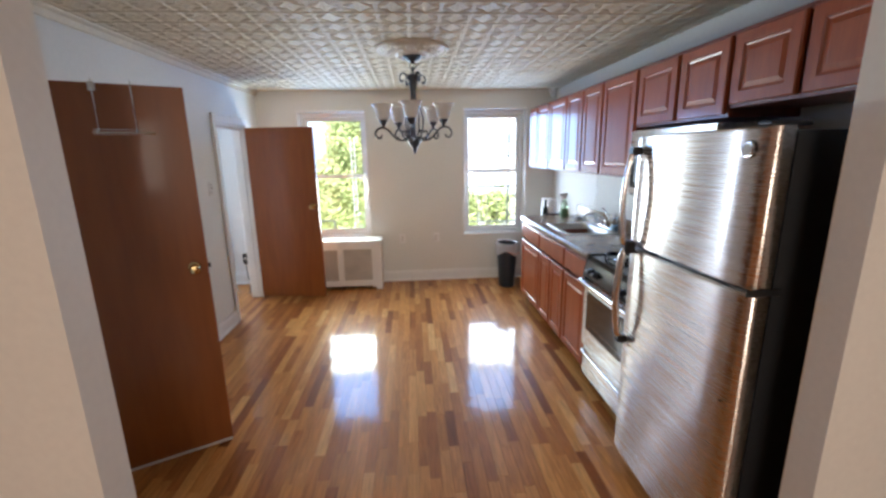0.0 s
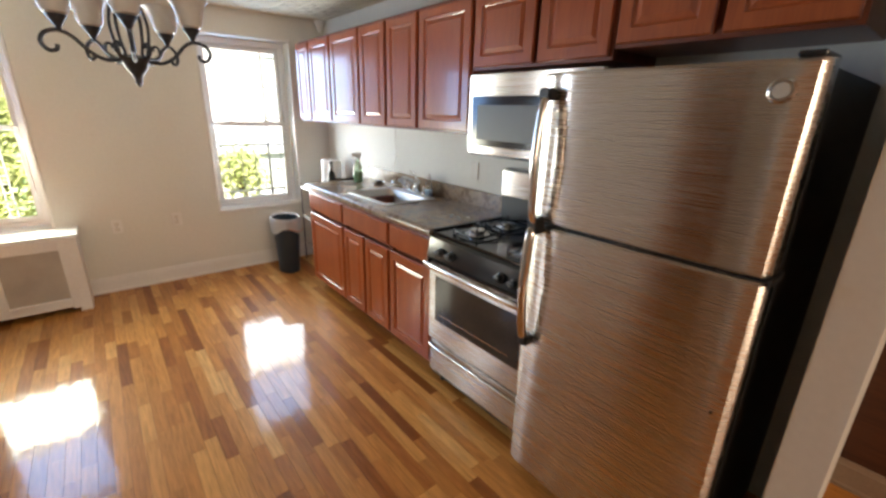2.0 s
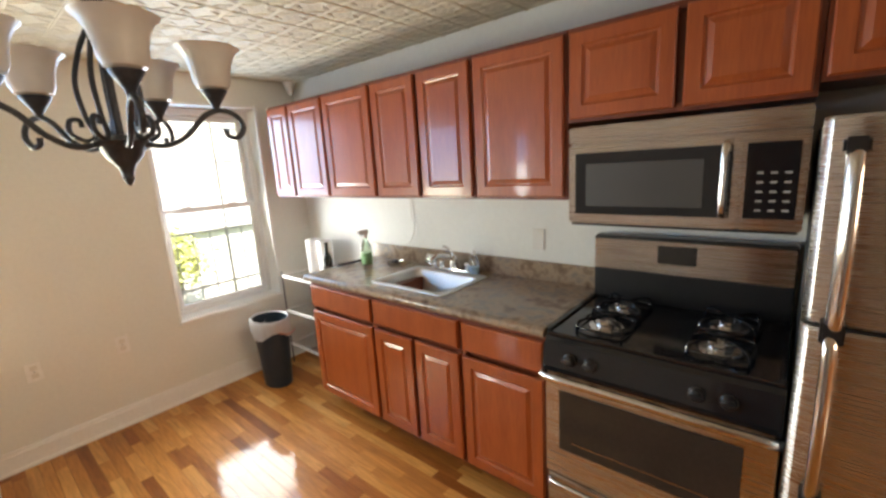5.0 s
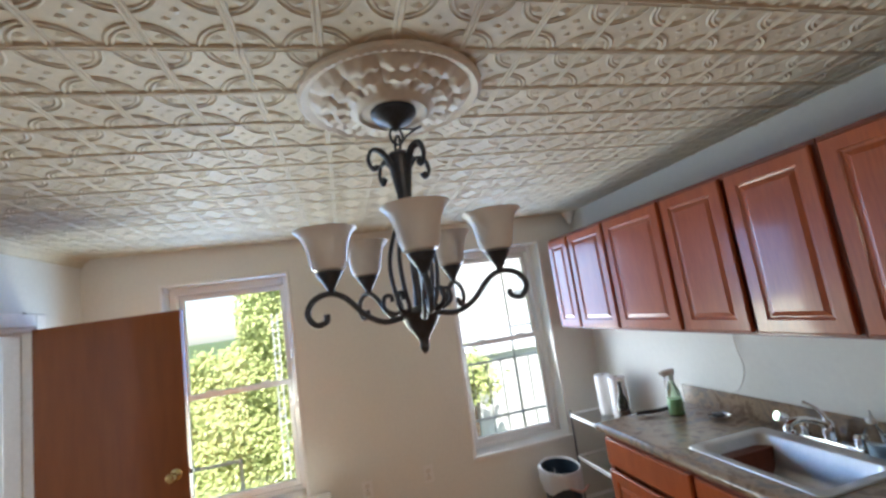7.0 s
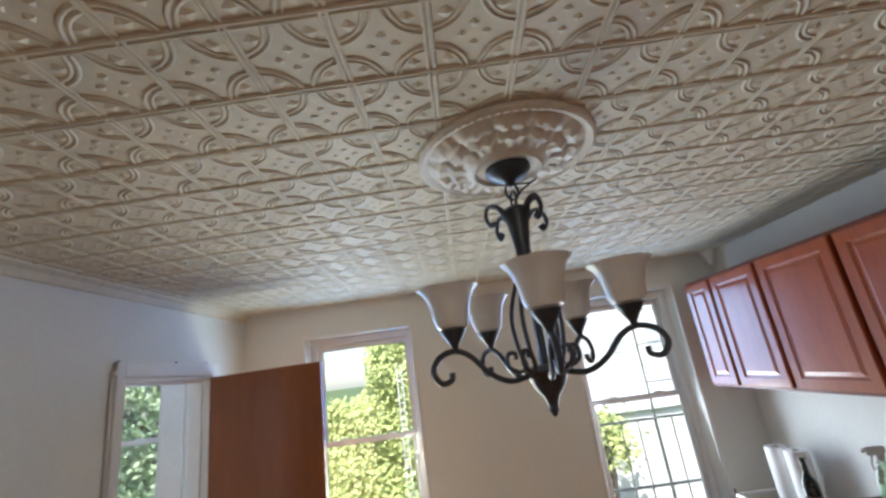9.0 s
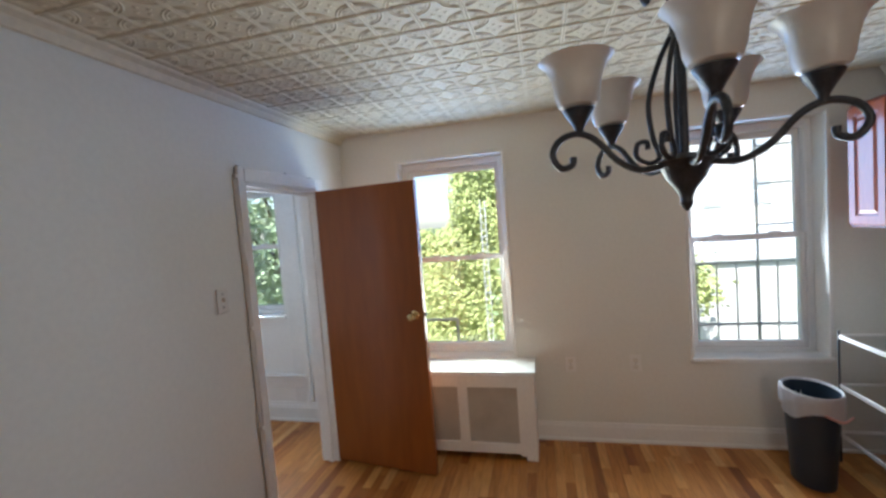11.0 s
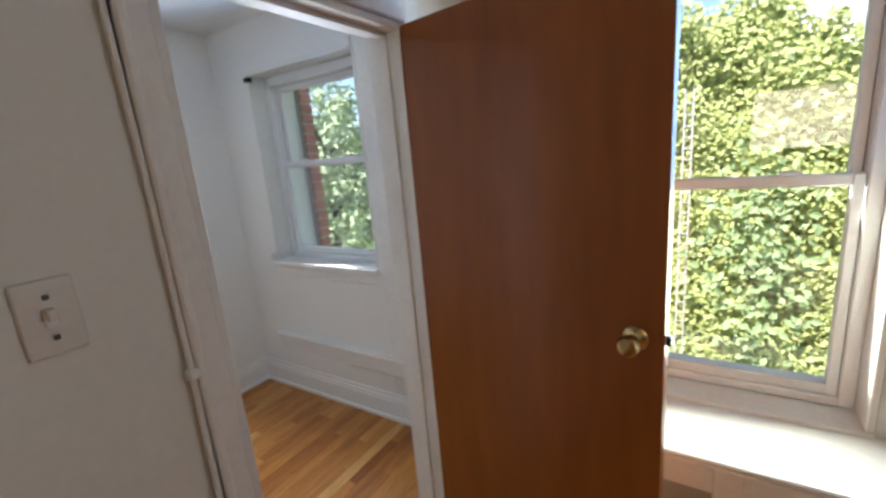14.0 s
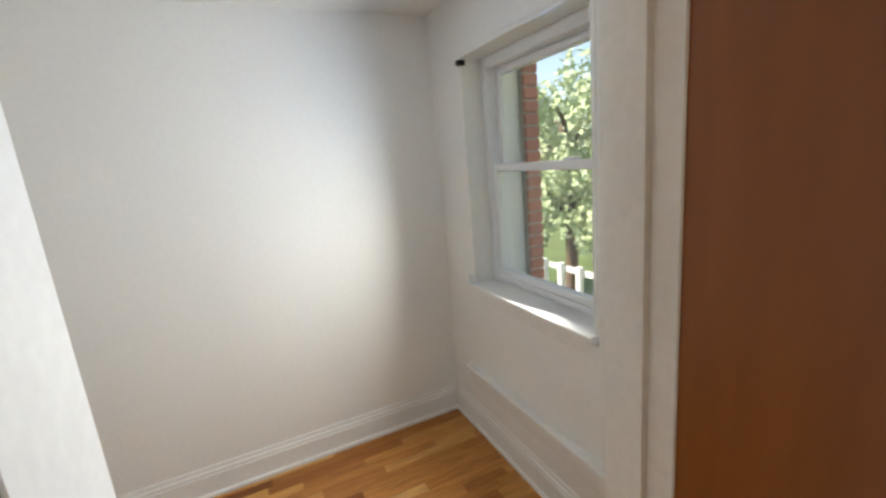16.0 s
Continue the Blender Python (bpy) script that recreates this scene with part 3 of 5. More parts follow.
def casing():
    """The bedroom doorway: jambs, stops and worn moulded casing with a cable run along its near edge."""
    d = thing("door_frame_1", (LX, (DY[0] + DY[1]) / 2, 0), "chipped white painted door frame of the bedroom", "door frame", kind="structure")
    j = LX - 0.123
    part("jamb", boxes((j - 0.1, LX + 0.004, DY[0] - 0.001, DY[0] + 0.018, 0, DZ), bevel=0.002), TRIM, d)
    part("jamb", boxes((j, LX + 0.004, DY[1] - 0.018, DY[1] + 0.001, 0, DZ), bevel=0.002), TRIM, d)
    part("head_jamb", boxes((j, LX + 0.004, DY[0] + 0.018, DY[1] - 0.018, DZ - 0.018, DZ + 0.001), bevel=0.002), TRIM, d)
    part("door_stop", boxes((LX - 0.07, LX - 0.04, DY[0] + 0.0185, DY[0] + 0.022, 0, DZ - 0.02), (LX - 0.07, LX - 0.04, DY[1] - 0.03, DY[1] - 0.018, 0, DZ - 0.02), (LX - 0.07, LX - 0.04, DY[0] + 0.03, DY[1] - 0.03, DZ - 0.032, DZ - 0.018)), TRIM, d)
    c, near = 0.078, 0.062
    part("casing", boxes((LX + 0.001, LX + 0.016, DY[0] - near, DY[0] - 0.004, 0, DZ + c), (LX + 0.001, LX + 0.024, DY[0] - near, DY[0] - near + 0.018, 0, DZ + c), bevel=0.004), TRIM, d)
    part("casing", boxes((LX + 0.001, LX + 0.016, DY[1] + 0.004, DY[1] + c, 0, DZ + c), bevel=0.004), TRIM, d)
    part("head_casing", boxes((LX + 0.001, LX + 0.016, DY[0] - 0.003, DY[1] + 0.003, DZ + 0.004, DZ + c), bevel=0.004), TRIM, d)
    for m in (1, -1):
        part("inner_casing", boxes((LX - (0.24 if m > 0 else 0.14), LX - (0.224 if m > 0 else 0.124), (DY[0] - c) if m > 0 else DY[1] + 0.002, DY[0] - 0.002 if m > 0 else DY[1] + c, 0, DZ + c), bevel=0.004), TRIM, d)
    pts = [(LX + 0.012 + 0.003 * math.sin(3 * z), DY[0] - near - 0.008 + 0.003 * math.sin(5 * z + 1), z) for z in [0.02 + i * 0.1 for i in range(20)]]
    part("cable", tube(bmesh.new(), pts, 0.006, 8), TRIM, d, "painted-over cable along the casing", 40)
    for z in (0.62, 1.15, 1.93):
        part("cable_clip", boxes((LX + 0.002, LX + 0.026, DY[0] - near - 0.018, DY[0] - near + 0.004, z, z + 0.02), bevel=0.004), TRIM, d)
    for y in (DY[0] - 0.05, (DY[0] + DY[1]) / 2, DY[1] - 0.08):
        part("nail", boxes((LX + 0.004, LX + 0.016, y, y + 0.012, DZ + c + 0.001, DZ + c + 0.005), bevel=0.001), SCREW, d)
    for z in (0.35, 1.0):
        part("strike_mark", boxes((LX - 0.03, LX - 0.01, DY[0] + 0.0185, DY[0] + 0.021, z, z + 0.05)), SCREW, d)


casing()


def flush_door(name, hinge, free, h, label, knob_z, hinges=(0.25, 1.6)):
    """A flush veneered door leaf between two plan points, with knobs, latch and hinges."""
    d = thing(name, (*hinge, 0), label, "door", kind="structure")
    ax = Vector((free[0] - hinge[0], free[1] - hinge[1], 0))
    wdt = ax.length
    m = Matrix.Translation((*hinge, 0)) @ Matrix.Rotation(math.atan2(ax.y, ax.x), 4, "Z")

    def put(name2, bm, material, parent=d, lab="", smooth=None):
        bmesh.ops.transform(bm, matrix=m, verts=bm.verts)
        return part(name2, bm, material, parent, lab, smooth)

    leaf = put("leaf", boxes((0.003, wdt, -0.018, 0.018, 0.012, h), bevel=0.0025), DOOR)
    for s in (-1, 1):
        prof = [(0.028, 0), (0.030, 0.006), (0.016, 0.012), (0.011, 0.022), (0.013, 0.032), (0.024, 0.042), (0.027, 0.054), (0.022, 0.066), (0.008, 0.070)]
        bm = lathe(bmesh.new(), prof, seg=20)
        bmesh.ops.transform(bm, matrix=Matrix.Translation((wdt - 0.062, s * 0.0185, knob_z)) @ Matrix.Rotation(-s * math.pi / 2, 4, "X"), verts=bm.verts)
        put("door_knob", bm, BRASS, d, "worn brass door knob", 50)
    put("latch", boxes((wdt + 0.0005, wdt + 0.012, -0.009, 0.009, knob_z - 0.012, knob_z + 0.012), bevel=0.003), BLACK)
    for z in hinges:
        bm = lathe(bmesh.new(), [(0.006, 0), (0.006, 0.09)], (-0.005, -0.02, z), 10)
        put("hinge", bm, TRIM, d, "painted hinge")
    return d, m, wdt


flush_door("door_1", (-1.685, 4.912), (-0.921, 4.793), 1.908, "open brown flush wooden bedroom door with brass knob", 1.06)
d1, d1m, d1w = flush_door("door_2", (-1.645, 1.962), (-0.975, 2.31), 1.934, "open brown flush wooden door with wire hanger", 1.05)
hanger = thing("over_door_hanger", (-1.2, 2.19, 1.6), "thin wire over-door hanger on the brown door", "hanger")
wb = bmesh.new()
sgn = -1
for u in (0.41, 0.55):
    tube(wb, smooth_path([(u, 0.024, 1.90), (u, 0.024, 1.938), (u, 0.0, 1.939), (u, sgn * 0.022, 1.938), (u, sgn * 0.024, 1.80), (u, sgn * 0.026, 1.72), (u, sgn * 0.07, 1.71), (u, sgn * 0.08, 1.735)], 4), 0.0025, 6)
for zz, yy in ((1.735, 0.026), (1.715, 0.026), (1.72, 0.07)):
    tube(wb, [(0.39, sgn * yy, zz), (0.62, sgn * yy, zz)], 0.0025, 6)
bmesh.ops.transform(wb, matrix=d1m, verts=wb.verts)
part("wire_rack", wb, CHROME, hanger, "", 60)
pb = boxes((0.397, 0.423, -0.026, -0.019, 1.90, 1.937), (0.397, 0.423, -0.026, 0.026, 1.9375, 1.940), bevel=0.001)
bmesh.ops.transform(pb, matrix=d1m, verts=pb.verts)
part("door_clip", pb, PLATE, hanger, "white metal clip")
sweep = boxes((0.01, d1w - 0.004, -0.024, -0.0185, 0.012, 0.024))
bmesh.ops.transform(sweep, matrix=d1m, verts=sweep.verts)
part("door_sweep", sweep, PLATE, d1, "pale strip along the bottom edge")


def wall_plate(name, at, n, kind_, label):
    """A switch or socket plate: n is the wall's outward normal axis, 'x' or 'y'."""
    p = thing(name, at, label, kind_)
    bm = bmesh.new()
    box(bm, 0.001, 0.007, -0.036, 0.036, -0.058, 0.058, 0.0025)
    m = Matrix.Translation(at) @ (Matrix.Identity(4) if n == "x" else Matrix.Rotation(-math.pi / 2, 4, "Z"))
    bmesh.ops.transform(bm, matrix=m, verts=bm.verts)
    part("plate", bm, PLATE if n == "x" else TRIM, p)
    bits = [("screw", (0.007, 0.009, -0.004, 0.004, z - 0.004, z + 0.004), SCREW) for z in (-0.031, 0.031)]
    if kind_ == "light switch":
        bits += [("toggle", (0.007, 0.022, -0.005, 0.005, -0.004, 0.014), PLATE), ("toggle_surround", (0.007, 0.0085, -0.008, 0.008, -0.014, 0.014), TRIM)]
    else:
        bits = [("screw", (0.007, 0.009, -0.003, 0.003, -0.003, 0.003), SCREW)] + [("socket", (0.007, 0.009, -0.016, 0.016, z - 0.014, z + 0.014), PLATE) for z in (-0.024, 0.024)]
    for nm, dim, mt in bits:
        bm = boxes(dim, bevel=0.001)
        bmesh.ops.transform(bm, matrix=m, verts=bm.verts)
        part(nm, bm, mt, p)
    return p


wall_plate("light_switch", (LX, 3.956, 1.336), "x", "light switch", "cream toggle light switch beside the bedroom doorway")
wall_plate("wall_outlet", (-0.03, WY, 0.555), "y", "outlet", "white wall outlet between the windows")
wall_plate("wall_outlet", (0.40, WY, 0.56), "y", "outlet", "painted-over blank wall plate between the windows")
wall_plate("wall_outlet", (-2.035, BY, 0.33), "y", "outlet", "bedroom wall outlet with a black plug")
plug = thing("power_adapter", (-2.035, BY - 0.01, 0.0), "black power adapter with a cord to the floor", "adapter")
part("plug_body", boxes((-2.065, -2.005, BY - 0.05, BY - 0.0095, 0.27, 0.40), bevel=0.006, seg=2), BLACK, plug)
part("plug_face", boxes((-2.05, -2.02, BY - 0.054, BY - 0.0505, 0.33, 0.36), bevel=0.001), PLATE, plug)
part("cord", tube(bmesh.new(), smooth_path([(-2.035, BY - 0.04, 0.27), (-2.03, BY - 0.05, 0.12), (-1.99, BY - 0.06, 0.02), (-1.92, 5.2, 0.006), (-1.87, 5.02, 0.006), (-1.85, 4.99, 0.05), (-1.84, 4.97, 0.12), (-1.85, 4.99, 0.03), (-1.9, 5.06, 0.006)], 6), 0.004, 6), BLACK, plug, "", 60)

# ---- kitchen ----
UF, UB, UT = 1.552, 1.425, 2.105         # upper cabinets: face, bottom, top


def cabinet(name, y0, y1, z0, z1, xf, xb, doors, label, group, toe=0.0, drawers=(), low=0.0):
    """A face-frame unit against the east wall: carcass, frame and moulded doors (y0, y1, z0, z1)."""
    c = thing(name, ((xf + xb) / 2, (y0 + y1) / 2, z0), label, "cabinet", group)
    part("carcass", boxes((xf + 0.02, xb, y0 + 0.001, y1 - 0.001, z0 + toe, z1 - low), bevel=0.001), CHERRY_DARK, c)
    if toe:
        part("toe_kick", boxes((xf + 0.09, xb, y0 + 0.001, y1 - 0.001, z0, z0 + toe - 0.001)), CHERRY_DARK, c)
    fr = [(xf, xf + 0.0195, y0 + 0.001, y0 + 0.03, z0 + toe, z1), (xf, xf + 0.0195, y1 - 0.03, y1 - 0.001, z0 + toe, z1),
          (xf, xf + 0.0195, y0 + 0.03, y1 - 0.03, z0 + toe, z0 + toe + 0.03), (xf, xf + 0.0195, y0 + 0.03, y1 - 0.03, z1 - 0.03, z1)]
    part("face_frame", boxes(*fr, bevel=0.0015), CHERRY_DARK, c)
    for d in doors:
        part("door", panel_face(bmesh.new(), xf - 0.001, *d, RAISED), CHERRY, c)
    for d in drawers:
        part("drawer_front", panel_face(bmesh.new(), xf - 0.001, *d, SLAB), CHERRY, c)
    return c


def upper(y0, y1, z0, splits, label):
    ys = [y0, *splits, y1]
    doors = [(a + 0.014, b - 0.014, z0 + 0.014, UT - 0.02) for a, b in zip(ys, ys[1:])]
    return cabinet("upper_cabinet", y0, y1, z0, UT, UF, RX - 0.001, doors, label, "upper kitchen cabinets")


upper(4.435, 5.155, UB, [4.86], "cherry wall cabinet with two raised-panel doors by the window")
upper(3.95, 4.435, UB, [], "cherry wall cabinet with one raised-panel door")
upper(3.215, 3.95, UB, [3.58], "cherry wall cabinet with two raised-panel doors above the sink")
upper(2.735, 3.215, UB, [], "cherry wall cabinet with one wide raised-panel door")
upper(1.955, 2.735, 1.742, [2.325], "short cherry wall cabinet above the microwave")
upper(1.255, 1.955, 1.78, [1.60], "short cherry wall cabinet above the refrigerator")

CF, CT = 1.295, 0.940                    # base cabinet face and counter top


def base(y0, y1, doors, label):
    ys = [y0, *doors, y1]
    dz = 0.70
    ds = [(a + 0.012, b - 0.012, 0.115, dz) for a, b in zip(ys, ys[1:])]
    return cabinet("base_cabinet", y0, y1, 0, 0.895, CF, RX - 0.001, ds, label, "base kitchen cabinets", 0.095, [(y0 + 0.012, y1 - 0.012, dz + 0.03, 0.872)], 0.16 if len(doors) else 0.0)


base(3.80, 4.425, [], "cherry base cabinet with drawer at the counter's end")
base(3.16, 3.80, [3.48], "cherry sink base cabinet with two raised-panel doors")
base(2.712, 3.16, [], "cherry base cabinet with drawer beside the stove")

SX, SY = (1.385, 1.775), (3.35, 3.875)
ct = thing("countertop", (1.6, 3.58, 0.9), "brown and grey stone-print laminate countertop with backsplash", "countertop")
slab = boxes((1.285, SX[0], 2.712, 4.44, 0.902, CT), (SX[1], RX - 0.022, 2.712, 4.44, 0.902, CT), (SX[0], SX[1], 2.712, SY[0], 0.902, CT), (SX[0], SX[1], SY[1], 4.44, 0.902, CT))
part("slab", slab, COUNTER, ct)
edge = bmesh.new()
prof = [(1.2855, CT), (1.272, CT - 0.002), (1.262, CT - 0.010), (1.258, CT - 0.022), (1.262, CT - 0.036), (1.2855, CT - 0.040)]
ra, rb = ([edge.verts.new((x, y, z)) for x, z in prof] for y in (2.712, 4.455))
for i in range(len(prof)):
    edge.faces.new((ra[i], ra[(i + 1) % 6], rb[(i + 1) % 6], rb[i]))
edge.faces.new(ra[::-1])
edge.faces.new(rb)
part("rolled_edge", edge, COUNTER, ct, "", 60)
part("end_strip", boxes((1.286, RX - 0.022, 4.4405, 4.455, 0.90, CT - 0.001), bevel=0.003), COUNTER, ct)
part("backsplash", boxes((RX - 0.021, RX - 0.001, 2.712, 4.455, 0.902, 1.045), bevel=0.005, seg=2), COUNTER, ct)

sink = thing("kitchen_sink", (1.58, 3.61, 0.75), "drop-in stainless steel single-bowl sink in the counter", "sink")


def bowl():
    """Rim, rounded walls and floor of the sink as nested rounded rectangles."""
    bm, loops = bmesh.new(), []
    for inset, z, rad in ((-0.022, CT + 0.0015, 0.03), (-0.02, CT + 0.006, 0.03), (0.012, CT + 0.006, 0.045), (0.02, CT - 0.004, 0.05), (0.028, CT - 0.12, 0.055), (0.045, CT - 0.155, 0.06), (0.09, CT - 0.165, 0.05), (0.17, CT - 0.170, 0.02)):
        a, b, c, d = SX[0] + inset, SX[1] - inset - (0.0 if inset < 0 else 0.02), SY[0] + inset, SY[1] - inset
        ring = []
        for cx, cy, t0 in ((b - rad, d - rad, 0), (a + rad, d - rad, 90), (a + rad, c + rad, 180), (b - rad, c + rad, 270)):
            ring += [bm.verts.new((cx + rad * math.cos(radians(t0 + k * 18)), cy + rad * math.sin(radians(t0 + k * 18)), z)) for k in range(6)]
        loops.append(ring)
    for a, b in zip(loops, loops[1:]):
        for i in range(24):
            bm.faces.new((a[i], a[(i + 1) % 24], b[(i + 1) % 24], b[i]))
    bm.faces.new(loops[-1])
    return bm


part("bowl", bowl(), SINKM, sink, "", 50)
part("drain", shell(bmesh.new(), [(0.02, 0), (0.04, 0.002), (0.045, 0.005)], (1.57, 3.61, CT - 0.169), 20, 0.004), CHROME, sink, "", 40)
fx, fy = 1.812, 3.60
faucet = thing("faucet", (fx, fy, CT), "chrome two-hole kitchen faucet with lever and sprayer", "faucet")
part("base_plate", boxes((fx - 0.028, fx + 0.028, fy - 0.125, fy + 0.125, CT + 0.001, CT + 0.018), bevel=0.01, seg=3), CHROME, faucet, "", 50)
part("body", lathe(bmesh.new(), [(0.026, 0.018), (0.026, 0.06), (0.022, 0.085), (0.012, 0.098)], (fx, fy, CT), 20), CHROME, faucet, "", 40)
part("spout", tube(bmesh.new(), smooth_path([(fx, fy, CT + 0.06), (fx - 0.05, fy, CT + 0.10), (fx - 0.13, fy + 0.005, CT + 0.125), (fx - 0.19, fy + 0.01, CT + 0.115), (fx - 0.205, fy + 0.01, CT + 0.09)]), 0.013, 12, 0.85), CHROME, faucet, "", 60)
part("lever", tube(bmesh.new(), smooth_path([(fx, fy, CT + 0.09), (fx + 0.005, fy + 0.03, CT + 0.13), (fx - 0.01, fy + 0.075, CT + 0.16)]), 0.009, 10, 0.7), CHROME, faucet, "", 60)
for s in (-0.1, 0.1):
    part("handle_base", lathe(bmesh.new(), [(0.018, 0.018), (0.015, 0.04), (0.02, 0.055), (0.012, 0.066)], (fx, fy + s, CT), 16), CHROME, faucet, "", 40)
sprayer = thing("sink_sprayer", (fx, 3.76, CT), "chrome round sink sprayer on the counter", "sprayer")
part("collar", lathe(bmesh.new(), [(0.024, 0.001), (0.024, 0.012), (0.015, 0.02), (0.015, 0.05)], (fx, 3.76, CT), 16), CHROME, sprayer, "", 40)
part("head", tube(bmesh.new(), [(fx, 3.76, CT + 0.045), (fx - 0.02, 3.77, CT + 0.075), (fx - 0.045, 3.78, CT + 0.085)], 0.02, 12, 1.1), CHROME, sprayer, "", 60)

soap = thing("soap_bottle", (1.805, 3.44, CT), "clear dish-soap pump bottle beside the faucet", "bottle")
part("bottle", lathe(bmesh.new(), [(0.026, 0.002), (0.03, 0.01), (0.03, 0.09), (0.014, 0.115), (0.014, 0.125)], (1.805, 3.44, CT), 18, 0.8, 1.1), CLEAR, soap, "", 40)
part("soap_fill", lathe(bmesh.new(), [(0.024, 0.006), (0.027, 0.012), (0.027, 0.05)], (1.805, 3.44, CT), 18, 0.8, 1.1), mat("blue_soap", (0.45, 0.62, 0.78), 0.2), soap, "pale blue liquid")
part("cap", lathe(bmesh.new(), [(0.015, 0.125), (0.015, 0.14), (0.006, 0.145), (0.005, 0.17)], (1.805, 3.44, CT), 14), TRIM, soap, "white cap", 40)

sp = (1.675, 4.285)
spray = thing("spray_bottle", (*sp, CT), "pale green plastic spray bottle with trigger head", "bottle")
part("bottle", lathe(bmesh.new(), [(0.036, 0.002), (0.04, 0.01), (0.04, 0.10), (0.032, 0.14), (0.016, 0.17), (0.015, 0.19)], (*sp, CT), 20), GREEN_GLASS, spray, "", 40)
part("liquid", lathe(bmesh.new(), [(0.033, 0.006), (0.036, 0.012), (0.036, 0.09)], (*sp, CT), 18), mat("green_liquid", (0.46, 0.64, 0.42), 0.3), spray, "green cleaning liquid")
part("collar", lathe(bmesh.new(), [(0.018, 0.19), (0.018, 0.215)], (*sp, CT), 14), TRIM, spray, "", 40)
part("trigger_head", boxes((sp[0] - 0.055, sp[0] + 0.03, sp[1] - 0.012, sp[1] + 0.012, CT + 0.215, CT + 0.248), (sp[0] - 0.07, sp[0] - 0.0555, sp[1] - 0.008, sp[1] + 0.008, CT + 0.228, CT + 0.243), bevel=0.005), TRIM, spray, "white trigger head")
part("trigger", tube(bmesh.new(), [(sp[0] - 0.03, sp[1], CT + 0.214), (sp[0] - 0.045, sp[1], CT + 0.18), (sp[0] - 0.04, sp[1], CT + 0.155)], 0.005, 8), TRIM, spray, "", 60)
br = thing("dish_brush", (1.75, 4.2, CT), "black dish brush lying on the counter", "brush")
part("handle", tube(bmesh.new(), smooth_path([(1.50, 4.40, CT + 0.016), (1.60, 4.36, CT + 0.02), (1.70, 4.30 + 0.06, CT + 0.02)]), 0.011, 8), BLACK, br, "", 60)
part("bristles", lathe(bmesh.new(), [(0.03, 0.002), (0.033, 0.02), (0.028, 0.03)], (1.72, 4.355, CT), 14), BLACK, br)
dish = thing("small_dish", (1.76, 4.1, CT), "small metal dish with scouring pad on the counter", "dish")
part("dish", shell(bmesh.new(), [(0.03, 0.001), (0.05, 0.006), (0.055, 0.02)], (1.77, 4.10, CT), 20, 0.003), CHROME, dish, "", 40)
part("pad", boxes((1.745, 1.795, 4.075, 4.125, CT + 0.009, CT + 0.028), bevel=0.006), BLACK, dish, "dark scouring pad")
cable_ob = solid("wall_cable", tube(bmesh.new(), smooth_path([(1.892, 4.02, 1.42), (1.89, 4.02, 1.30), (1.888, 4.0, 1.18), (1.87, 4.04, 1.08), (1.86, 4.10, 1.055)]), 0.003, 6), PLATE, "thin white cable hanging from the cabinets", "cable", smooth=60)
wall_out = boxes((RX - 0.007, RX - 0.001, 3.02, 3.09, 1.11, 1.225), bevel=0.002)
solid("kitchen_outlet", wall_out, PLATE, "cream wall outlet above the backsplash", "outlet")


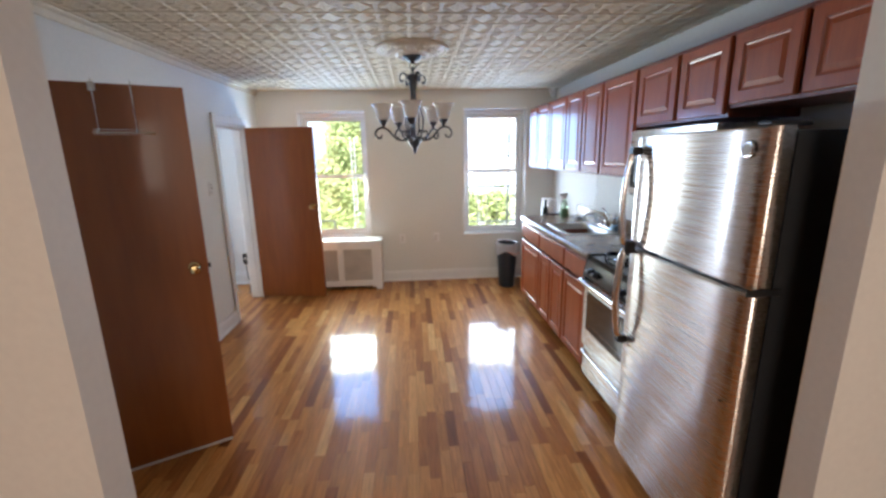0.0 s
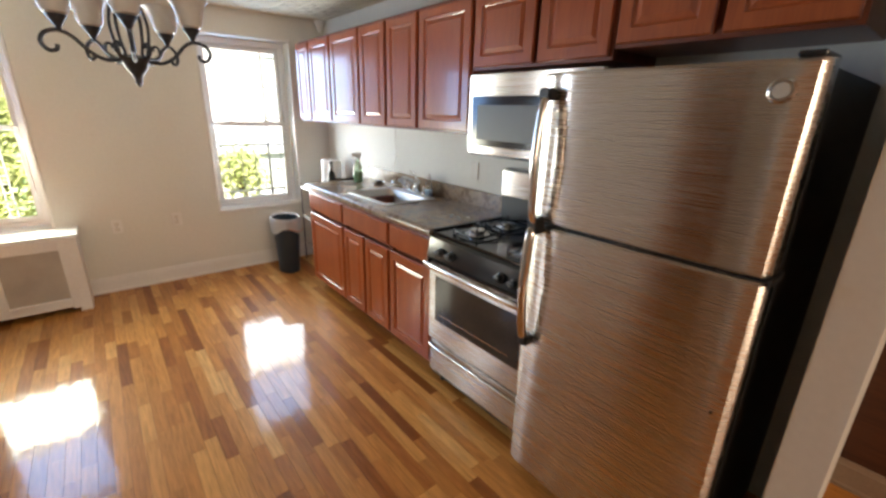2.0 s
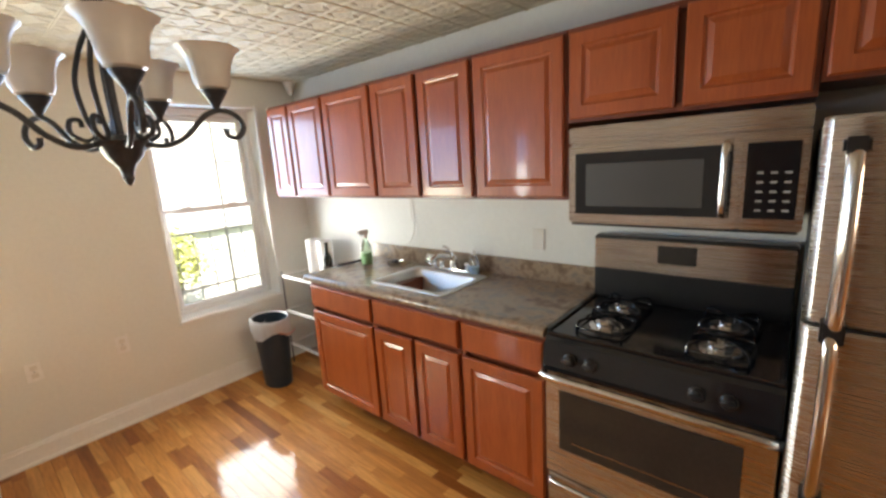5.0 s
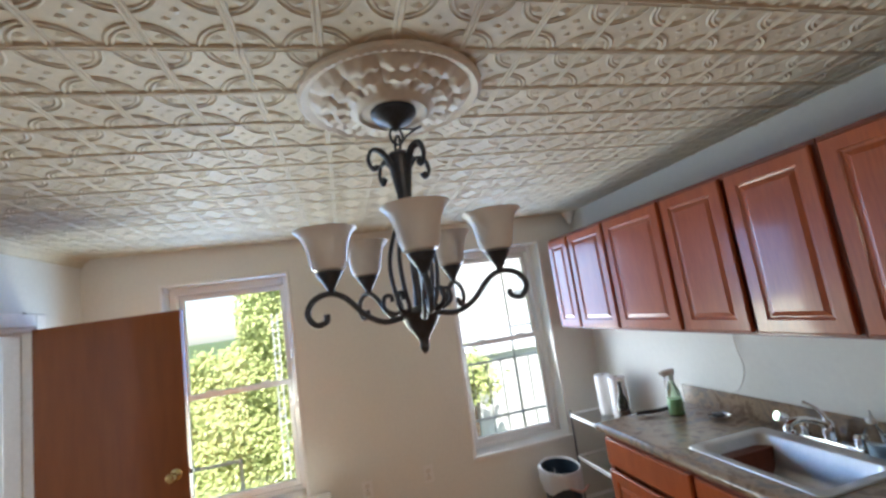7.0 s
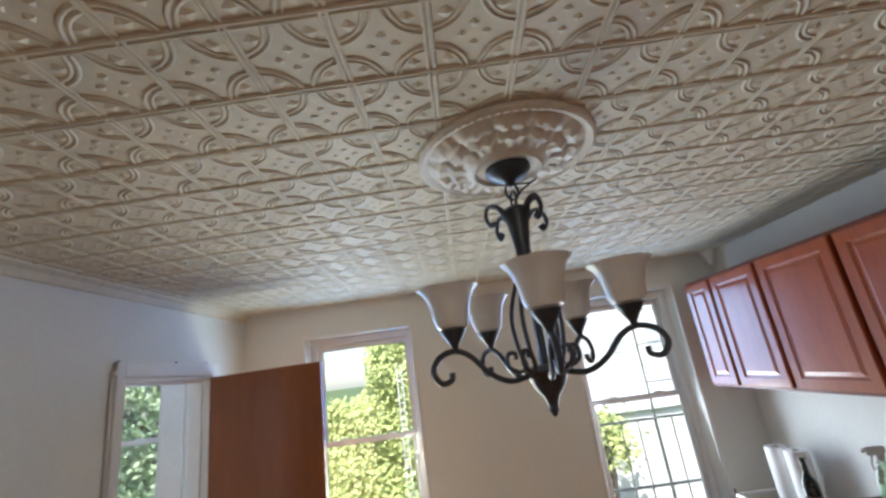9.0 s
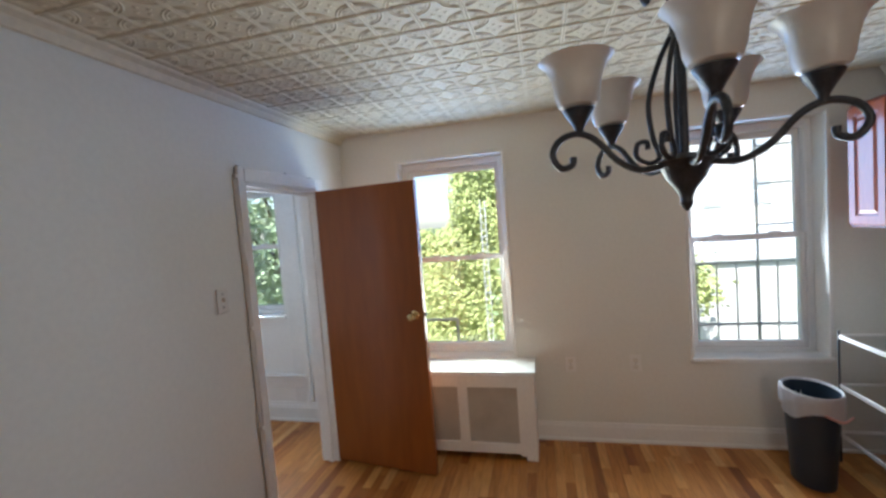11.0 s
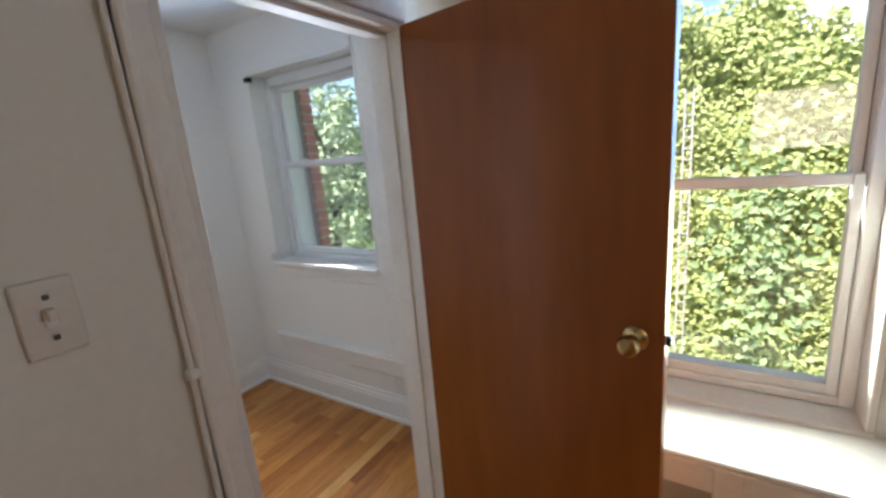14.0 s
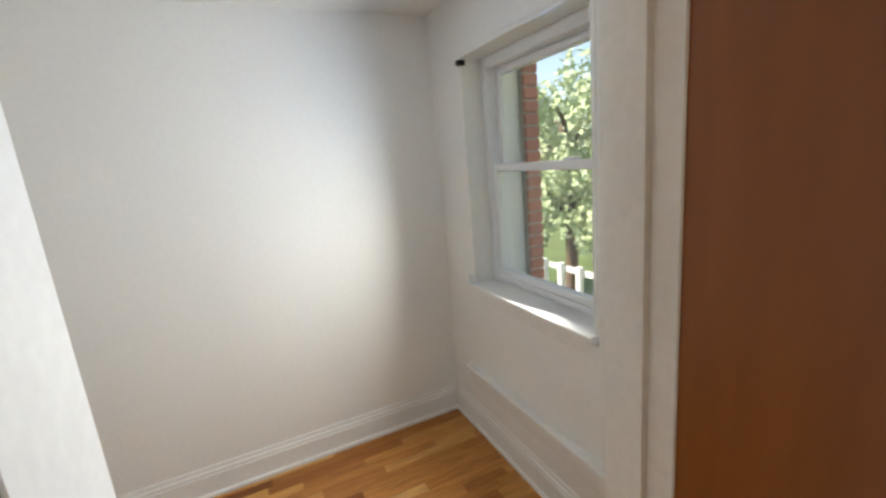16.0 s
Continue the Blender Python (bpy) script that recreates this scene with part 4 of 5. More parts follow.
def stove():
    """A freestanding gas range, its front at x = 1.262."""
    y0, y1, f = 1.952, 2.706, 1.275
    s = thing("gas_stove", (1.58, 2.33, 0), "black and stainless steel freestanding gas stove", "stove")
    part("body", boxes((f + 0.02, RX - 0.03, y0, y1, 0.05, 0.90), bevel=0.003), BLACK_SIDE, s)
    for x in (f + 0.06, RX - 0.1):
        for y in (y0 + 0.05, y1 - 0.05):
            part("foot", lathe(bmesh.new(), [(0.015, 0.001), (0.015, 0.05)], (x, y, 0), 10), BLACK, s)
    drawer = part("storage_drawer", boxes((f - 0.005, f + 0.0195, y0 + 0.004, y1 - 0.004, 0.085, 0.285), bevel=0.006, seg=2), STEEL, s)
    part("handle", tube(bmesh.new(), smooth_path([(f - 0.006, y1 - 0.02, 0.262), (f - 0.03, y1 - 0.06, 0.268), (f - 0.034, 2.33, 0.270), (f - 0.03, y0 + 0.06, 0.268), (f - 0.006, y0 + 0.02, 0.262)]), 0.011, 10), STEEL_V, drawer, "", 60)
    door = part("oven_door", boxes((f - 0.02, f + 0.0195, y0 + 0.004, y1 - 0.004, 0.305, 0.765), bevel=0.006, seg=2), STEEL, s, "stainless steel oven door")
    part("oven_window", boxes((f - 0.0245, f - 0.0205, y0 + 0.085, y1 - 0.065, 0.435, 0.70), bevel=0.0015), OVEN_GLASS, door, "dark glass oven window")
    part("window_band", boxes((f - 0.0265, f - 0.0248, y0 + 0.14, y1 - 0.12, 0.480, 0.483)), STEEL_V, door)
    part("handle", tube(bmesh.new(), smooth_path([(f - 0.02, y1 - 0.006, 0.755), (f - 0.055, y1 - 0.035, 0.762), (f - 0.062, 2.33, 0.766), (f - 0.055, y0 + 0.035, 0.762), (f - 0.02, y0 + 0.006, 0.755)]), 0.018, 12, flat=0.8), STEEL_V, door, "polished bar handle", 60)
    panel = bmesh.new()
    pr = [(f + 0.03, 0.775), (f - 0.028, 0.775), (f - 0.034, 0.80), (f - 0.012, 0.90), (f + 0.0, 0.915), (f + 0.03, 0.915)]
    a, b = ([panel.verts.new((x, y, z)) for x, z in pr] for y in (y0, y1))
    for i in range(6):
        panel.faces.new((a[i], a[(i + 1) % 6], b[(i + 1) % 6], b[i]))
    panel.faces.new(a[::-1])
    panel.faces.new(b)
    part("control_panel", panel, ENAMEL, s, "glossy black control panel")
    for y in (2.595, 2.515, 2.17, 2.085):
        bm = lathe(bmesh.new(), [(0.023, 0), (0.024, 0.006), (0.018, 0.012), (0.017, 0.026), (0.014, 0.028)], seg=18)
        box(bm, -0.004, 0.004, -0.02, 0.02, 0.024, 0.036, 0.001)
        bmesh.ops.transform(bm, matrix=Matrix.Translation((f - 0.027, y, 0.842)) @ Matrix.Rotation(radians(-78), 4, "Y"), verts=bm.verts)
        k = part("knob", bm, BLACK, s, "black burner knob", 40)
        bm = lathe(bmesh.new(), [(0.026, 0), (0.027, 0.003), (0.024, 0.004)], seg=18)
        bmesh.ops.transform(bm, matrix=Matrix.Translation((f - 0.0255, y, 0.842)) @ Matrix.Rotation(radians(-78), 4, "Y"), verts=bm.verts)
        part("bezel", bm, ENAMEL, k, "", 40)
    part("cooktop", boxes((f + 0.0, RX - 0.09, y0, y1, 0.9155, 0.932), bevel=0.004), ENAMEL, s, "black enamel cooktop")
    for a, b in ((y1 - 0.02, y1), (y0, y0 + 0.02)):
        part("cooktop_rim", boxes((f + 0.0, RX - 0.106, a, b, 0.9325, 0.942), bevel=0.004), ENAMEL, s)
    for x in (1.43, 1.665):
        for y in (2.135, 2.52):
            part("burner", lathe(bmesh.new(), [(0.07, 0.0), (0.065, 0.006), (0.04, 0.008), (0.04, 0.022), (0.036, 0.026), (0.01, 0.028)], (x, y, 0.9325), 20), STEEL_V, s, "steel burner head", 40)
            g = bmesh.new()
            for q in range(4):
                t = q * math.pi / 2 + math.pi / 4
                ex, ey = math.cos(t), math.sin(t)
                tube(g, smooth_path([(x + 0.02 * ex, y + 0.02 * ey, 0.972), (x + 0.07 * ex, y + 0.07 * ey, 0.976), (x + 0.115 * ex, y + 0.115 * ey, 0.966), (x + 0.125 * ex, y + 0.125 * ey, 0.934)], 3), 0.0055, 6)
            ring = [(x + 0.118 * math.copysign(min(1, abs(1.25 * math.cos(k * math.pi / 12))), math.cos(k * math.pi / 12)) * 0.8, y + 0.118 * math.copysign(min(1, abs(1.25 * math.sin(k * math.pi / 12))), math.sin(k * math.pi / 12)) * 0.8, 0.945) for k in range(25)]
            tube(g, ring, 0.005, 6)
            part("grate", g, ENAMEL, s, "black wire pan grate", 60)
    part("backguard", boxes((RX - 0.105, RX - 0.03, y0, y1, 0.90, 1.235), bevel=0.008, seg=2), BLACK, s, "black backguard")
    part("backguard_face", boxes((RX - 0.116, RX - 0.1055, y0 + 0.006, y1 - 0.006, 1.078, 1.222), bevel=0.004, seg=2), STEEL, s, "stainless backguard face")
    part("display", boxes((RX - 0.120, RX - 0.1165, 2.275, 2.425, 1.125, 1.205), bevel=0.0015), OVEN_GLASS, s, "dark clock display")
    part("badge", boxes((RX - 0.118, RX - 0.1165, 2.31, 2.39, 1.098, 1.106)), GRILLE, s)


stove()


def microwave():
    y0, y1, z0, z1, f = 1.958, 2.712, 1.332, 1.722, 1.53
    m = thing("microwave", (1.7, 2.33, z0), "stainless over-the-range microwave mounted below the cabinet", "microwave")
    part("body", boxes((f, RX - 0.005, y0 + 0.002, y1 - 0.002, z0 + 0.004, z1), bevel=0.003), STEEL, m)
    part("vent_panel", boxes((f - 0.022, f - 0.001, y0, y1, 1.655, z1 - 0.004), bevel=0.005, seg=2), STEEL, m)
    part("underside_lip", boxes((f - 0.014, f + 0.2, y0 + 0.01, y1 - 0.01, z0 - 0.006, z0 + 0.003), bevel=0.002), BLACK, m)
    door = part("door", boxes((f - 0.024, f - 0.001, 2.125, y1, z0 + 0.004, 1.65), bevel=0.006, seg=2), STEEL, m, "stainless microwave door")
    part("door_glass", boxes((f - 0.028, f - 0.0245, 2.15, y1 - 0.03, 1.375, 1.618), bevel=0.0015), ENAMEL, door, "black glass")
    part("door_screen", boxes((f - 0.0295, f - 0.0283, 2.23, y1 - 0.075, 1.408, 1.575)), mat("screen_mesh", (0.06, 0.058, 0.055), 0.38, fine=500), door, "dark perforated screen")
    part("handle", tube(bmesh.new(), smooth_path([(f - 0.026, 2.165, 1.385), (f - 0.062, 2.165, 1.405), (f - 0.07, 2.165, 1.50), (f - 0.062, 2.165, 1.605), (f - 0.026, 2.165, 1.625)]), 0.014, 10), STEEL_V, door, "curved steel handle", 60)
    part("control_panel", boxes((f - 0.024, f - 0.001, y0, 2.122, z0 + 0.004, 1.65), bevel=0.005, seg=2), STEEL, m)
    part("keypad", boxes((f - 0.027, f - 0.0245, y0 + 0.02, 2.112, 1.375, 1.618), bevel=0.0015), ENAMEL, m, "black glass keypad")
    for i in range(5):
        for j in range(3):
            part("key_mark", boxes((f - 0.0278, f - 0.0272, 1.995 + j * 0.035, 2.012 + j * 0.035, 1.40 + i * 0.03, 1.406 + i * 0.03)), GRILLE, m)
    part("badge", boxes((f - 0.026, f - 0.0243, 2.39, 2.46, 1.352, 1.358)), GRILLE, m)


microwave()


def fridge():
    """A top-freezer refrigerator: black cabinet, two bowed stainless doors, bow handles, hinges."""
    y0, y1, top, cut = 1.222, 1.945, 1.665, 1.172
    r = thing("refrigerator", (1.5, 1.58, 0), "stainless steel top-freezer refrigerator with black sides", "refrigerator")
    part("cabinet", boxes((1.205, RX - 0.03, y0 + 0.006, y1 - 0.006, 0.03, top - 0.012), bevel=0.006, seg=2), BLACK_SIDE, r)
    part("kick_grille", boxes((1.215, 1.2395, y0 + 0.02, y1 - 0.02, 0.012, 0.10), bevel=0.003), BLACK, r)

    def bowed(z0, z1):
        bm, a = bmesh.new(), []
        ys = [y0, y0 + 0.004, y0 + 0.016] + [y0 + 0.03 + (y1 - y0 - 0.06) * k / 12 for k in range(13)] + [y1 - 0.016, y1 - 0.004, y1]
        for i, y in enumerate(ys):
            u = (y - (y0 + y1) / 2) / ((y1 - y0) / 2)
            x = 1.118 + 0.005 * u * u + 0.016 * max(0.0, (abs(u) - 0.78) / 0.22) ** 2
            e = min(y - y0, y1 - y)
            x += 0.016 * max(0, 1 - e / 0.016) ** 2
            a.append([bm.verts.new(p) for p in ((1.20, y, z0), (x + 0.008, y, z0), (x, y, z0 + 0.008), (x, y, z1 - 0.008), (x + 0.008, y, z1), (1.20, y, z1))])
        for p, q in zip(a, a[1:]):
            for k in range(6):
                bm.faces.new((p[k], p[(k + 1) % 6], q[(k + 1) % 6], q[k]))
        bm.faces.new(a[0][::-1])
        bm.faces.new(a[-1])
        return bm

    for nm, z0, z1, lab in (("freezer_door", cut + 0.006, top, "bowed stainless freezer door"), ("fridge_door", 0.105, cut - 0.006, "bowed stainless refrigerator door")):
        d = part(nm, bowed(z0, z1), STEEL, r, lab, 30)
        up = nm == "freezer_door"
        ha, hb = (cut + 0.012, 1.60) if up else (cut - 0.012, 0.72)
        s = 1 if up else -1
        yh = y1 - 0.055
        path = smooth_path([(1.118, yh, ha), (1.078, yh, ha + s * 0.012), (1.066, yh, ha + s * 0.10), (1.058, yh, (ha + hb) / 2), (1.070, yh, hb - s * 0.08), (1.085, yh, hb - s * 0.02), (1.118, yh, hb)])
        part("handle", tube(bmesh.new(), path, 0.017, 12, flat=0.75), STEEL_V, d, "polished bow handle with dark edges", 60)
        for z in (ha, hb):
            part("handle_mount", boxes((1.075, 1.125, yh - 0.022, yh + 0.022, z - 0.018, z + 0.018), bevel=0.006, seg=2), BLACK, d)
    part("gasket", boxes((1.15, 1.204, y0 + 0.008, y1 - 0.008, cut - 0.0055, cut + 0.0055)), BLACK, r)
    part("gasket", boxes((1.2005, 1.2045, y0 + 0.006, y1 - 0.006, 0.105, top - 0.012)), BLACK, r)
    part("top_hinge", boxes((1.13, 1.26, y0 + 0.01, y0 + 0.06, top + 0.001, top + 0.014), bevel=0.004), BLACK, r)
    part("middle_hinge", boxes((1.12, 1.23, y0 - 0.008, y0 - 0.0005, cut - 0.012, cut + 0.012), bevel=0.002), BLACK, r)
    bm = lathe(bmesh.new(), [(0.026, 0), (0.027, 0.003), (0.022, 0.005), (0.021, 0.003)], seg=24)
    bmesh.ops.transform(bm, matrix=Matrix.Translation((1.1205, 1.29, 1.60)) @ Matrix.Rotation(radians(-90), 4, "Y"), verts=bm.verts)
    part("badge", bm, STEEL_V, r, "round silver badge", 40)
    bm = lathe(bmesh.new(), [(0.017, 0), (0.016, 0.0025), (0.004, 0.003)], seg=20)
    bmesh.ops.transform(bm, matrix=Matrix.Translation((1.1165, 1.29, 1.60)) @ Matrix.Rotation(radians(-90), 4, "Y"), verts=bm.verts)
    part("badge_centre", bm, GRILLE, r, "grey badge centre", 40)
    bm = lathe(bmesh.new(), [(0.0045, 0), (0.004, 0.006)], seg=10)
    bmesh.ops.transform(bm, matrix=Matrix.Translation((1.126, 1.263, 0.781)) @ Matrix.Rotation(radians(-90), 4, "Y"), verts=bm.verts)
    part("rubber_dot", bm, BLACK, r)


fridge()


def radiator_cover():
    x0, x1, f, top = -1.31, -0.285, 5.035, 0.605
    r = thing("radiator_cover", ((x0 + x1) / 2, 5.18, 0), "white painted wooden radiator cover with mesh panels", "radiator cover")
    part("top_board", boxes((x0 - 0.005, x1 + 0.012, f - 0.015, WY - 0.003, top - 0.018, top), bevel=0.004, seg=2), TRIM, r)
    part("end_panel", boxes((x1 - 0.02, x1, f + 0.0005, WY - 0.03, 0.0, top - 0.0185), bevel=0.002), TRIM, r)
    part("end_panel", boxes((x0, x0 + 0.02, f + 0.0005, WY - 0.03, 0.0, top - 0.0185), bevel=0.002), TRIM, r)
    zs = (0.045, 0.115, 0.50)
    part("front_frame", boxes((x0, x0 + 0.09, f - 0.018, f, 0.03, top - 0.0185), (x1 - 0.115, x1, f - 0.018, f, 0.03, top - 0.0185), (-0.805, -0.735, f - 0.018, f, zs[0], top - 0.0185),
                              (x0 + 0.09, -0.805, f - 0.018, f, zs[2], top - 0.0185), (-0.735, x1 - 0.115, f - 0.018, f, zs[2], top - 0.0185),
                              (x0 + 0.09, -0.805, f - 0.018, f, zs[0], zs[1]), (-0.735, x1 - 0.115, f - 0.018, f, zs[0], zs[1]), bevel=0.003), TRIM, r)
    for a, b in ((x1 - 0.075, x1), (x0, x0 + 0.075)):
        part("foot", boxes((a, b, f - 0.018, f + 0.0, 0.0, 0.0295), bevel=0.002), TRIM, r)
    for a, b in ((x0 + 0.085, -0.80), (-0.74, x1 - 0.11)):
        part("mesh_panel", boxes((a, b, f + 0.001, f + 0.006, zs[1] - 0.005, zs[2] + 0.005)), GRILLE, r, "beige metal mesh panel")
    # near-black sheet added behind the mesh as the shade inside the cover
    part("inner_shade_sheet", boxes((x0 + 0.021, x1 - 0.021, f + 0.05, f + 0.06, 0.04, 0.56)), SCREW, r)


radiator_cover()


def trash_can():
    c = (1.245, 4.985)
    t = thing("trash_can", (*c, 0), "dark blue-black plastic trash can with clear liner", "trash can")
    part("bin", shell(bmesh.new(), [(0.10, 0.001), (0.108, 0.006), (0.135, 0.40), (0.140, 0.535)], (*c, 0), 28, 0.004, 0.86, 1.12), BIN, t, "", 30)
    bm, seg = bmesh.new(), 56
    rings = []
    rng = random.Random(4)
    wob = [rng.uniform(-0.006, 0.010) for _ in range(seg)]
    for r, z, k in ((0.112, 0.12, 0), (0.128, 0.40, 0), (0.135, 0.542, 0.2), (0.142, 0.548, 0.3), (0.150, 0.535, 0.8), (0.148, 0.49, 1.0), (0.146, 0.445, 1.2), (0.143, 0.425, 1.6)):
        rings.append([bm.verts.new((c[0] + 0.88 * (r + k * wob[i]) * math.cos(2 * math.pi * i / seg), c[1] + 1.14 * (r + k * wob[i]) * math.sin(2 * math.pi * i / seg), z + (0.02 * k * math.sin(3 * 2 * math.pi * i / seg + 1) if z < 0.5 and r > 0.14 else 0))) for i in range(seg)])
    for a, b in zip(rings, rings[1:]):
        for i in range(seg):
            bm.faces.new((a[i], a[(i + 1) % seg], b[(i + 1) % seg], b[i]))
    part("liner", bm, LINER, t, "crumpled translucent bin liner", 60)
    part("tie_string", tube(bmesh.new(), smooth_path([(c[0] - 0.03, c[1] - 0.17, 0.46), (c[0] + 0.05, c[1] - 0.172, 0.425), (c[0] + 0.12, c[1] - 0.13, 0.435)]), 0.006, 6), mat("pink_tie", (0.75, 0.42, 0.36), 0.6), t, "pinkish drawstring", 60)


trash_can()


def shelf_cart():
    """A small two-tier shelf between the counter and the window wall."""
    s = thing("glass_shelf_rack", (1.65, 4.86, 0), "small glass shelf rack with dark metal posts", "shelf rack")
    x0, x1, y0, y1 = 1.505, 1.87, 4.52, 5.20
    for x in (x0, x1):
        for y in (y0, y1):
            part("post", tube(bmesh.new(), [(x, y, 0.001), (x, y, 0.81)], 0.006, 8), IRON, s, "", 60)
    for z in (0.17, 0.47, 0.77):
        sh = part("shelf", boxes((x0 + 0.008, x1 - 0.008, y0 + 0.008, y1 - 0.008, z, z + 0.006), bevel=0.001), CLEAR, s, "clear shelf pane")
        part("shelf_rail", boxes((x0 - 0.004, x0 + 0.007, y0 + 0.007, y1 - 0.007, z - 0.006, z + 0.016), (x1 - 0.007, x1 + 0.004, y0 + 0.007, y1 - 0.007, z - 0.006, z + 0.016), (x0 + 0.008, x1 - 0.008, y0 - 0.004, y0 + 0.007, z - 0.006, z + 0.016), (x0 + 0.008, x1 - 0.008, y1 - 0.007, y1 + 0.004, z - 0.006, z + 0.016), bevel=0.002), TRIM, sh, "white shelf edge")


shelf_cart()


def towel_roll(x, y):
    t = thing("paper_towel_roll", (x, y, 0.777), "white paper towel roll standing on the shelf rack", "paper towel", "paper towel rolls")
    prof = [(0.056, 0.001), (0.058, 0.01), (0.058, 0.268), (0.056, 0.277), (0.022, 0.277), (0.020, 0.24), (0.001, 0.24)]
    part("roll", lathe(bmesh.new(), prof, (x, y, 0.777), 28), PAPER, t, "", 40)
    part("core", shell(bmesh.new(), [(0.0195, 0.241), (0.0195, 0.276)], (x, y, 0.777), 18, 0.0015), mat("cardboard", (0.42, 0.31, 0.20), 0.9), t, "grey cardboard core")


towel_roll(1.735, 5.05)
towel_roll(1.755, 4.915)
wb2 = thing("wine_bottle", (1.60, 4.66, 0.777), "dark green glass bottle on the shelf rack", "bottle")
part("glass", lathe(bmesh.new(), [(0.034, 0.001), (0.037, 0.008), (0.037, 0.17), (0.030, 0.20), (0.015, 0.23), (0.013, 0.29), (0.016, 0.292), (0.016, 0.305)], (1.60, 4.66, 0.777), 24), WINE, wb2, "", 40)
part("label", lathe(bmesh.new(), [(0.0374, 0.05), (0.0374, 0.13)], (1.60, 4.66, 0.777), 24), SCREW, wb2, "dark paper label")


def chandelier():
    cx, cy = 0.147, 3.325
    med = thing("ceiling_medallion", (cx, cy, CEIL - 0.01), "round white plaster ceiling medallion with leaf relief", "medallion")
    seg, rings = 144, []
    prof = ((0.262, 0.002), (0.262, 0.012), (0.252, 0.020), (0.240, 0.016), (0.232, 0.012), (0.215, 0.016), (0.20, 0.024), (0.18, 0.018), (0.16, 0.034), (0.135, 0.030), (0.12, 0.046), (0.108, 0.056), (0.098, 0.058), (0.09, 0.050), (0.05, 0.048))
    for k, (r, d) in enumerate(prof):
        ring = []
        for i in range(seg):
            t = 2 * math.pi * i / seg
            leaf = (0.012 * abs(math.cos(6 * t)) ** 0.6 + 0.004 * math.cos(30 * t + 1.9 * k)) * (1 if 5 <= k <= 9 else 0) + (0.005 * (i % 2) if k in (1, 2, 12) else 0)
            ring.append((cx + r * math.cos(t), cy + r * math.sin(t), CEIL - d - leaf))
        rings.append(ring)
    for nm, i0, i1 in (("beaded_rim", 0, 4), ("leaf_field", 4, 10), ("inner_ring", 10, 14)):
        bm = bmesh.new()
        vs = [[bm.verts.new(p) for p in ring] for ring in rings[i0:i1 + 1]]
        for a, b in zip(vs, vs[1:]):
            for i in range(seg):
                bm.faces.new((a[i], a[(i + 1) % seg], b[(i + 1) % seg], b[i]))
        if i1 == 14:
            bm.faces.new(vs[-1])
        part(nm, bm, PLASTER, med, "", 40)

    c = thing("chandelier", (cx, cy, CEIL), "dark wrought-iron chandelier with five frosted bell shades", "chandelier")

    def P(r, z, a, off=0.0):
        return (cx + r * math.cos(a) - off * math.sin(a), cy + r * math.sin(a) + off * math.cos(a), z)

    part("canopy", lathe(bmesh.new(), [(0.066, CEIL - 0.049), (0.066, CEIL - 0.060), (0.050, CEIL - 0.078), (0.020, CEIL - 0.090), (0.010, CEIL - 0.104), (0.004, CEIL - 0.108)], (cx, cy, 0), 28), IRON, c, "", 40)
    for z, a in ((2.222, 0.3), (2.196, 1.8)):
        part("chain_link", tube(bmesh.new(), [(cx + 0.020 * math.cos(t) * math.cos(a), cy + 0.020 * math.cos(t) * math.sin(a), z + 0.026 * math.sin(t)) for t in [k * math.pi / 8 for k in range(17)]], 0.004, 6), IRON, c, "", 60)
    part("loose_wire", tube(bmesh.new(), smooth_path([(cx, cy, 2.245), (cx + 0.05, cy - 0.01, 2.238), (cx + 0.075, cy, 2.25), (cx + 0.03, cy + 0.01, 2.225), (cx, cy, 2.18)]), 0.003, 6), IRON, c, "", 60)
    part("stem_top", lathe(bmesh.new(), [(0.008, 2.175), (0.030, 2.17), (0.042, 2.158), (0.036, 2.145), (0.028, 2.10), (0.021, 2.05), (0.020, 2.0), (0.024, 1.99)], (cx, cy, 0), 20), IRON, c, "fluted dark stem", 40)
    part("stem_rod", lathe(bmesh.new(), [(0.010, 1.99), (0.010, 1.71)], (cx, cy, 0), 12), IRON, c, "", 40)
    part("hub", lathe(bmesh.new(), [(0.012, 1.735), (0.035, 1.732), (0.062, 1.718), (0.050, 1.705), (0.040, 1.68), (0.020, 1.655), (0.014, 1.64), (0.012, 1.63), (0.014, 1.625), (0.008, 1.612), (0.002, 1.606)], (cx, cy, 0), 24), IRON, c, "pointed iron hub", 40)
    for q in range(4):
        a = q * math.pi / 2 + 0.5
        part("leaf_curl", tube(bmesh.new(), smooth_path([P(0.030, 2.13, a), P(0.060, 2.165, a), P(0.092, 2.165, a), P(0.106, 2.135, a), P(0.094, 2.11, a), P(0.080, 2.122, a)]), 0.005, 8, flat=2.2), IRON, c, "", 60)
    for k in range(5):
        a = radians(-95 + 72 * k)
        arm = smooth_path([P(0.045, 1.712, a), P(0.10, 1.705, a), P(0.15, 1.73, a), P(0.195, 1.778, a), P(0.235, 1.795, a), P(0.275, 1.782, a), P(0.292, 1.75, a), P(0.275, 1.722, a), P(0.25, 1.727, a), P(0.247, 1.745, a)])
        part("arm", tube(bmesh.new(), arm, 0.0075, 8), IRON, c, "scrolled iron arm", 60)
        a2 = a + radians(36)
        inner = smooth_path([P(0.015, 2.0, a2), P(0.045, 1.94, a2), P(0.068, 1.86, a2), P(0.062, 1.78, a2), P(0.05, 1.735, a2), P(0.07, 1.722, a2), P(0.098, 1.74, a2), P(0.095, 1.77, a2), P(0.076, 1.772, a2), P(0.074, 1.755, a2)])
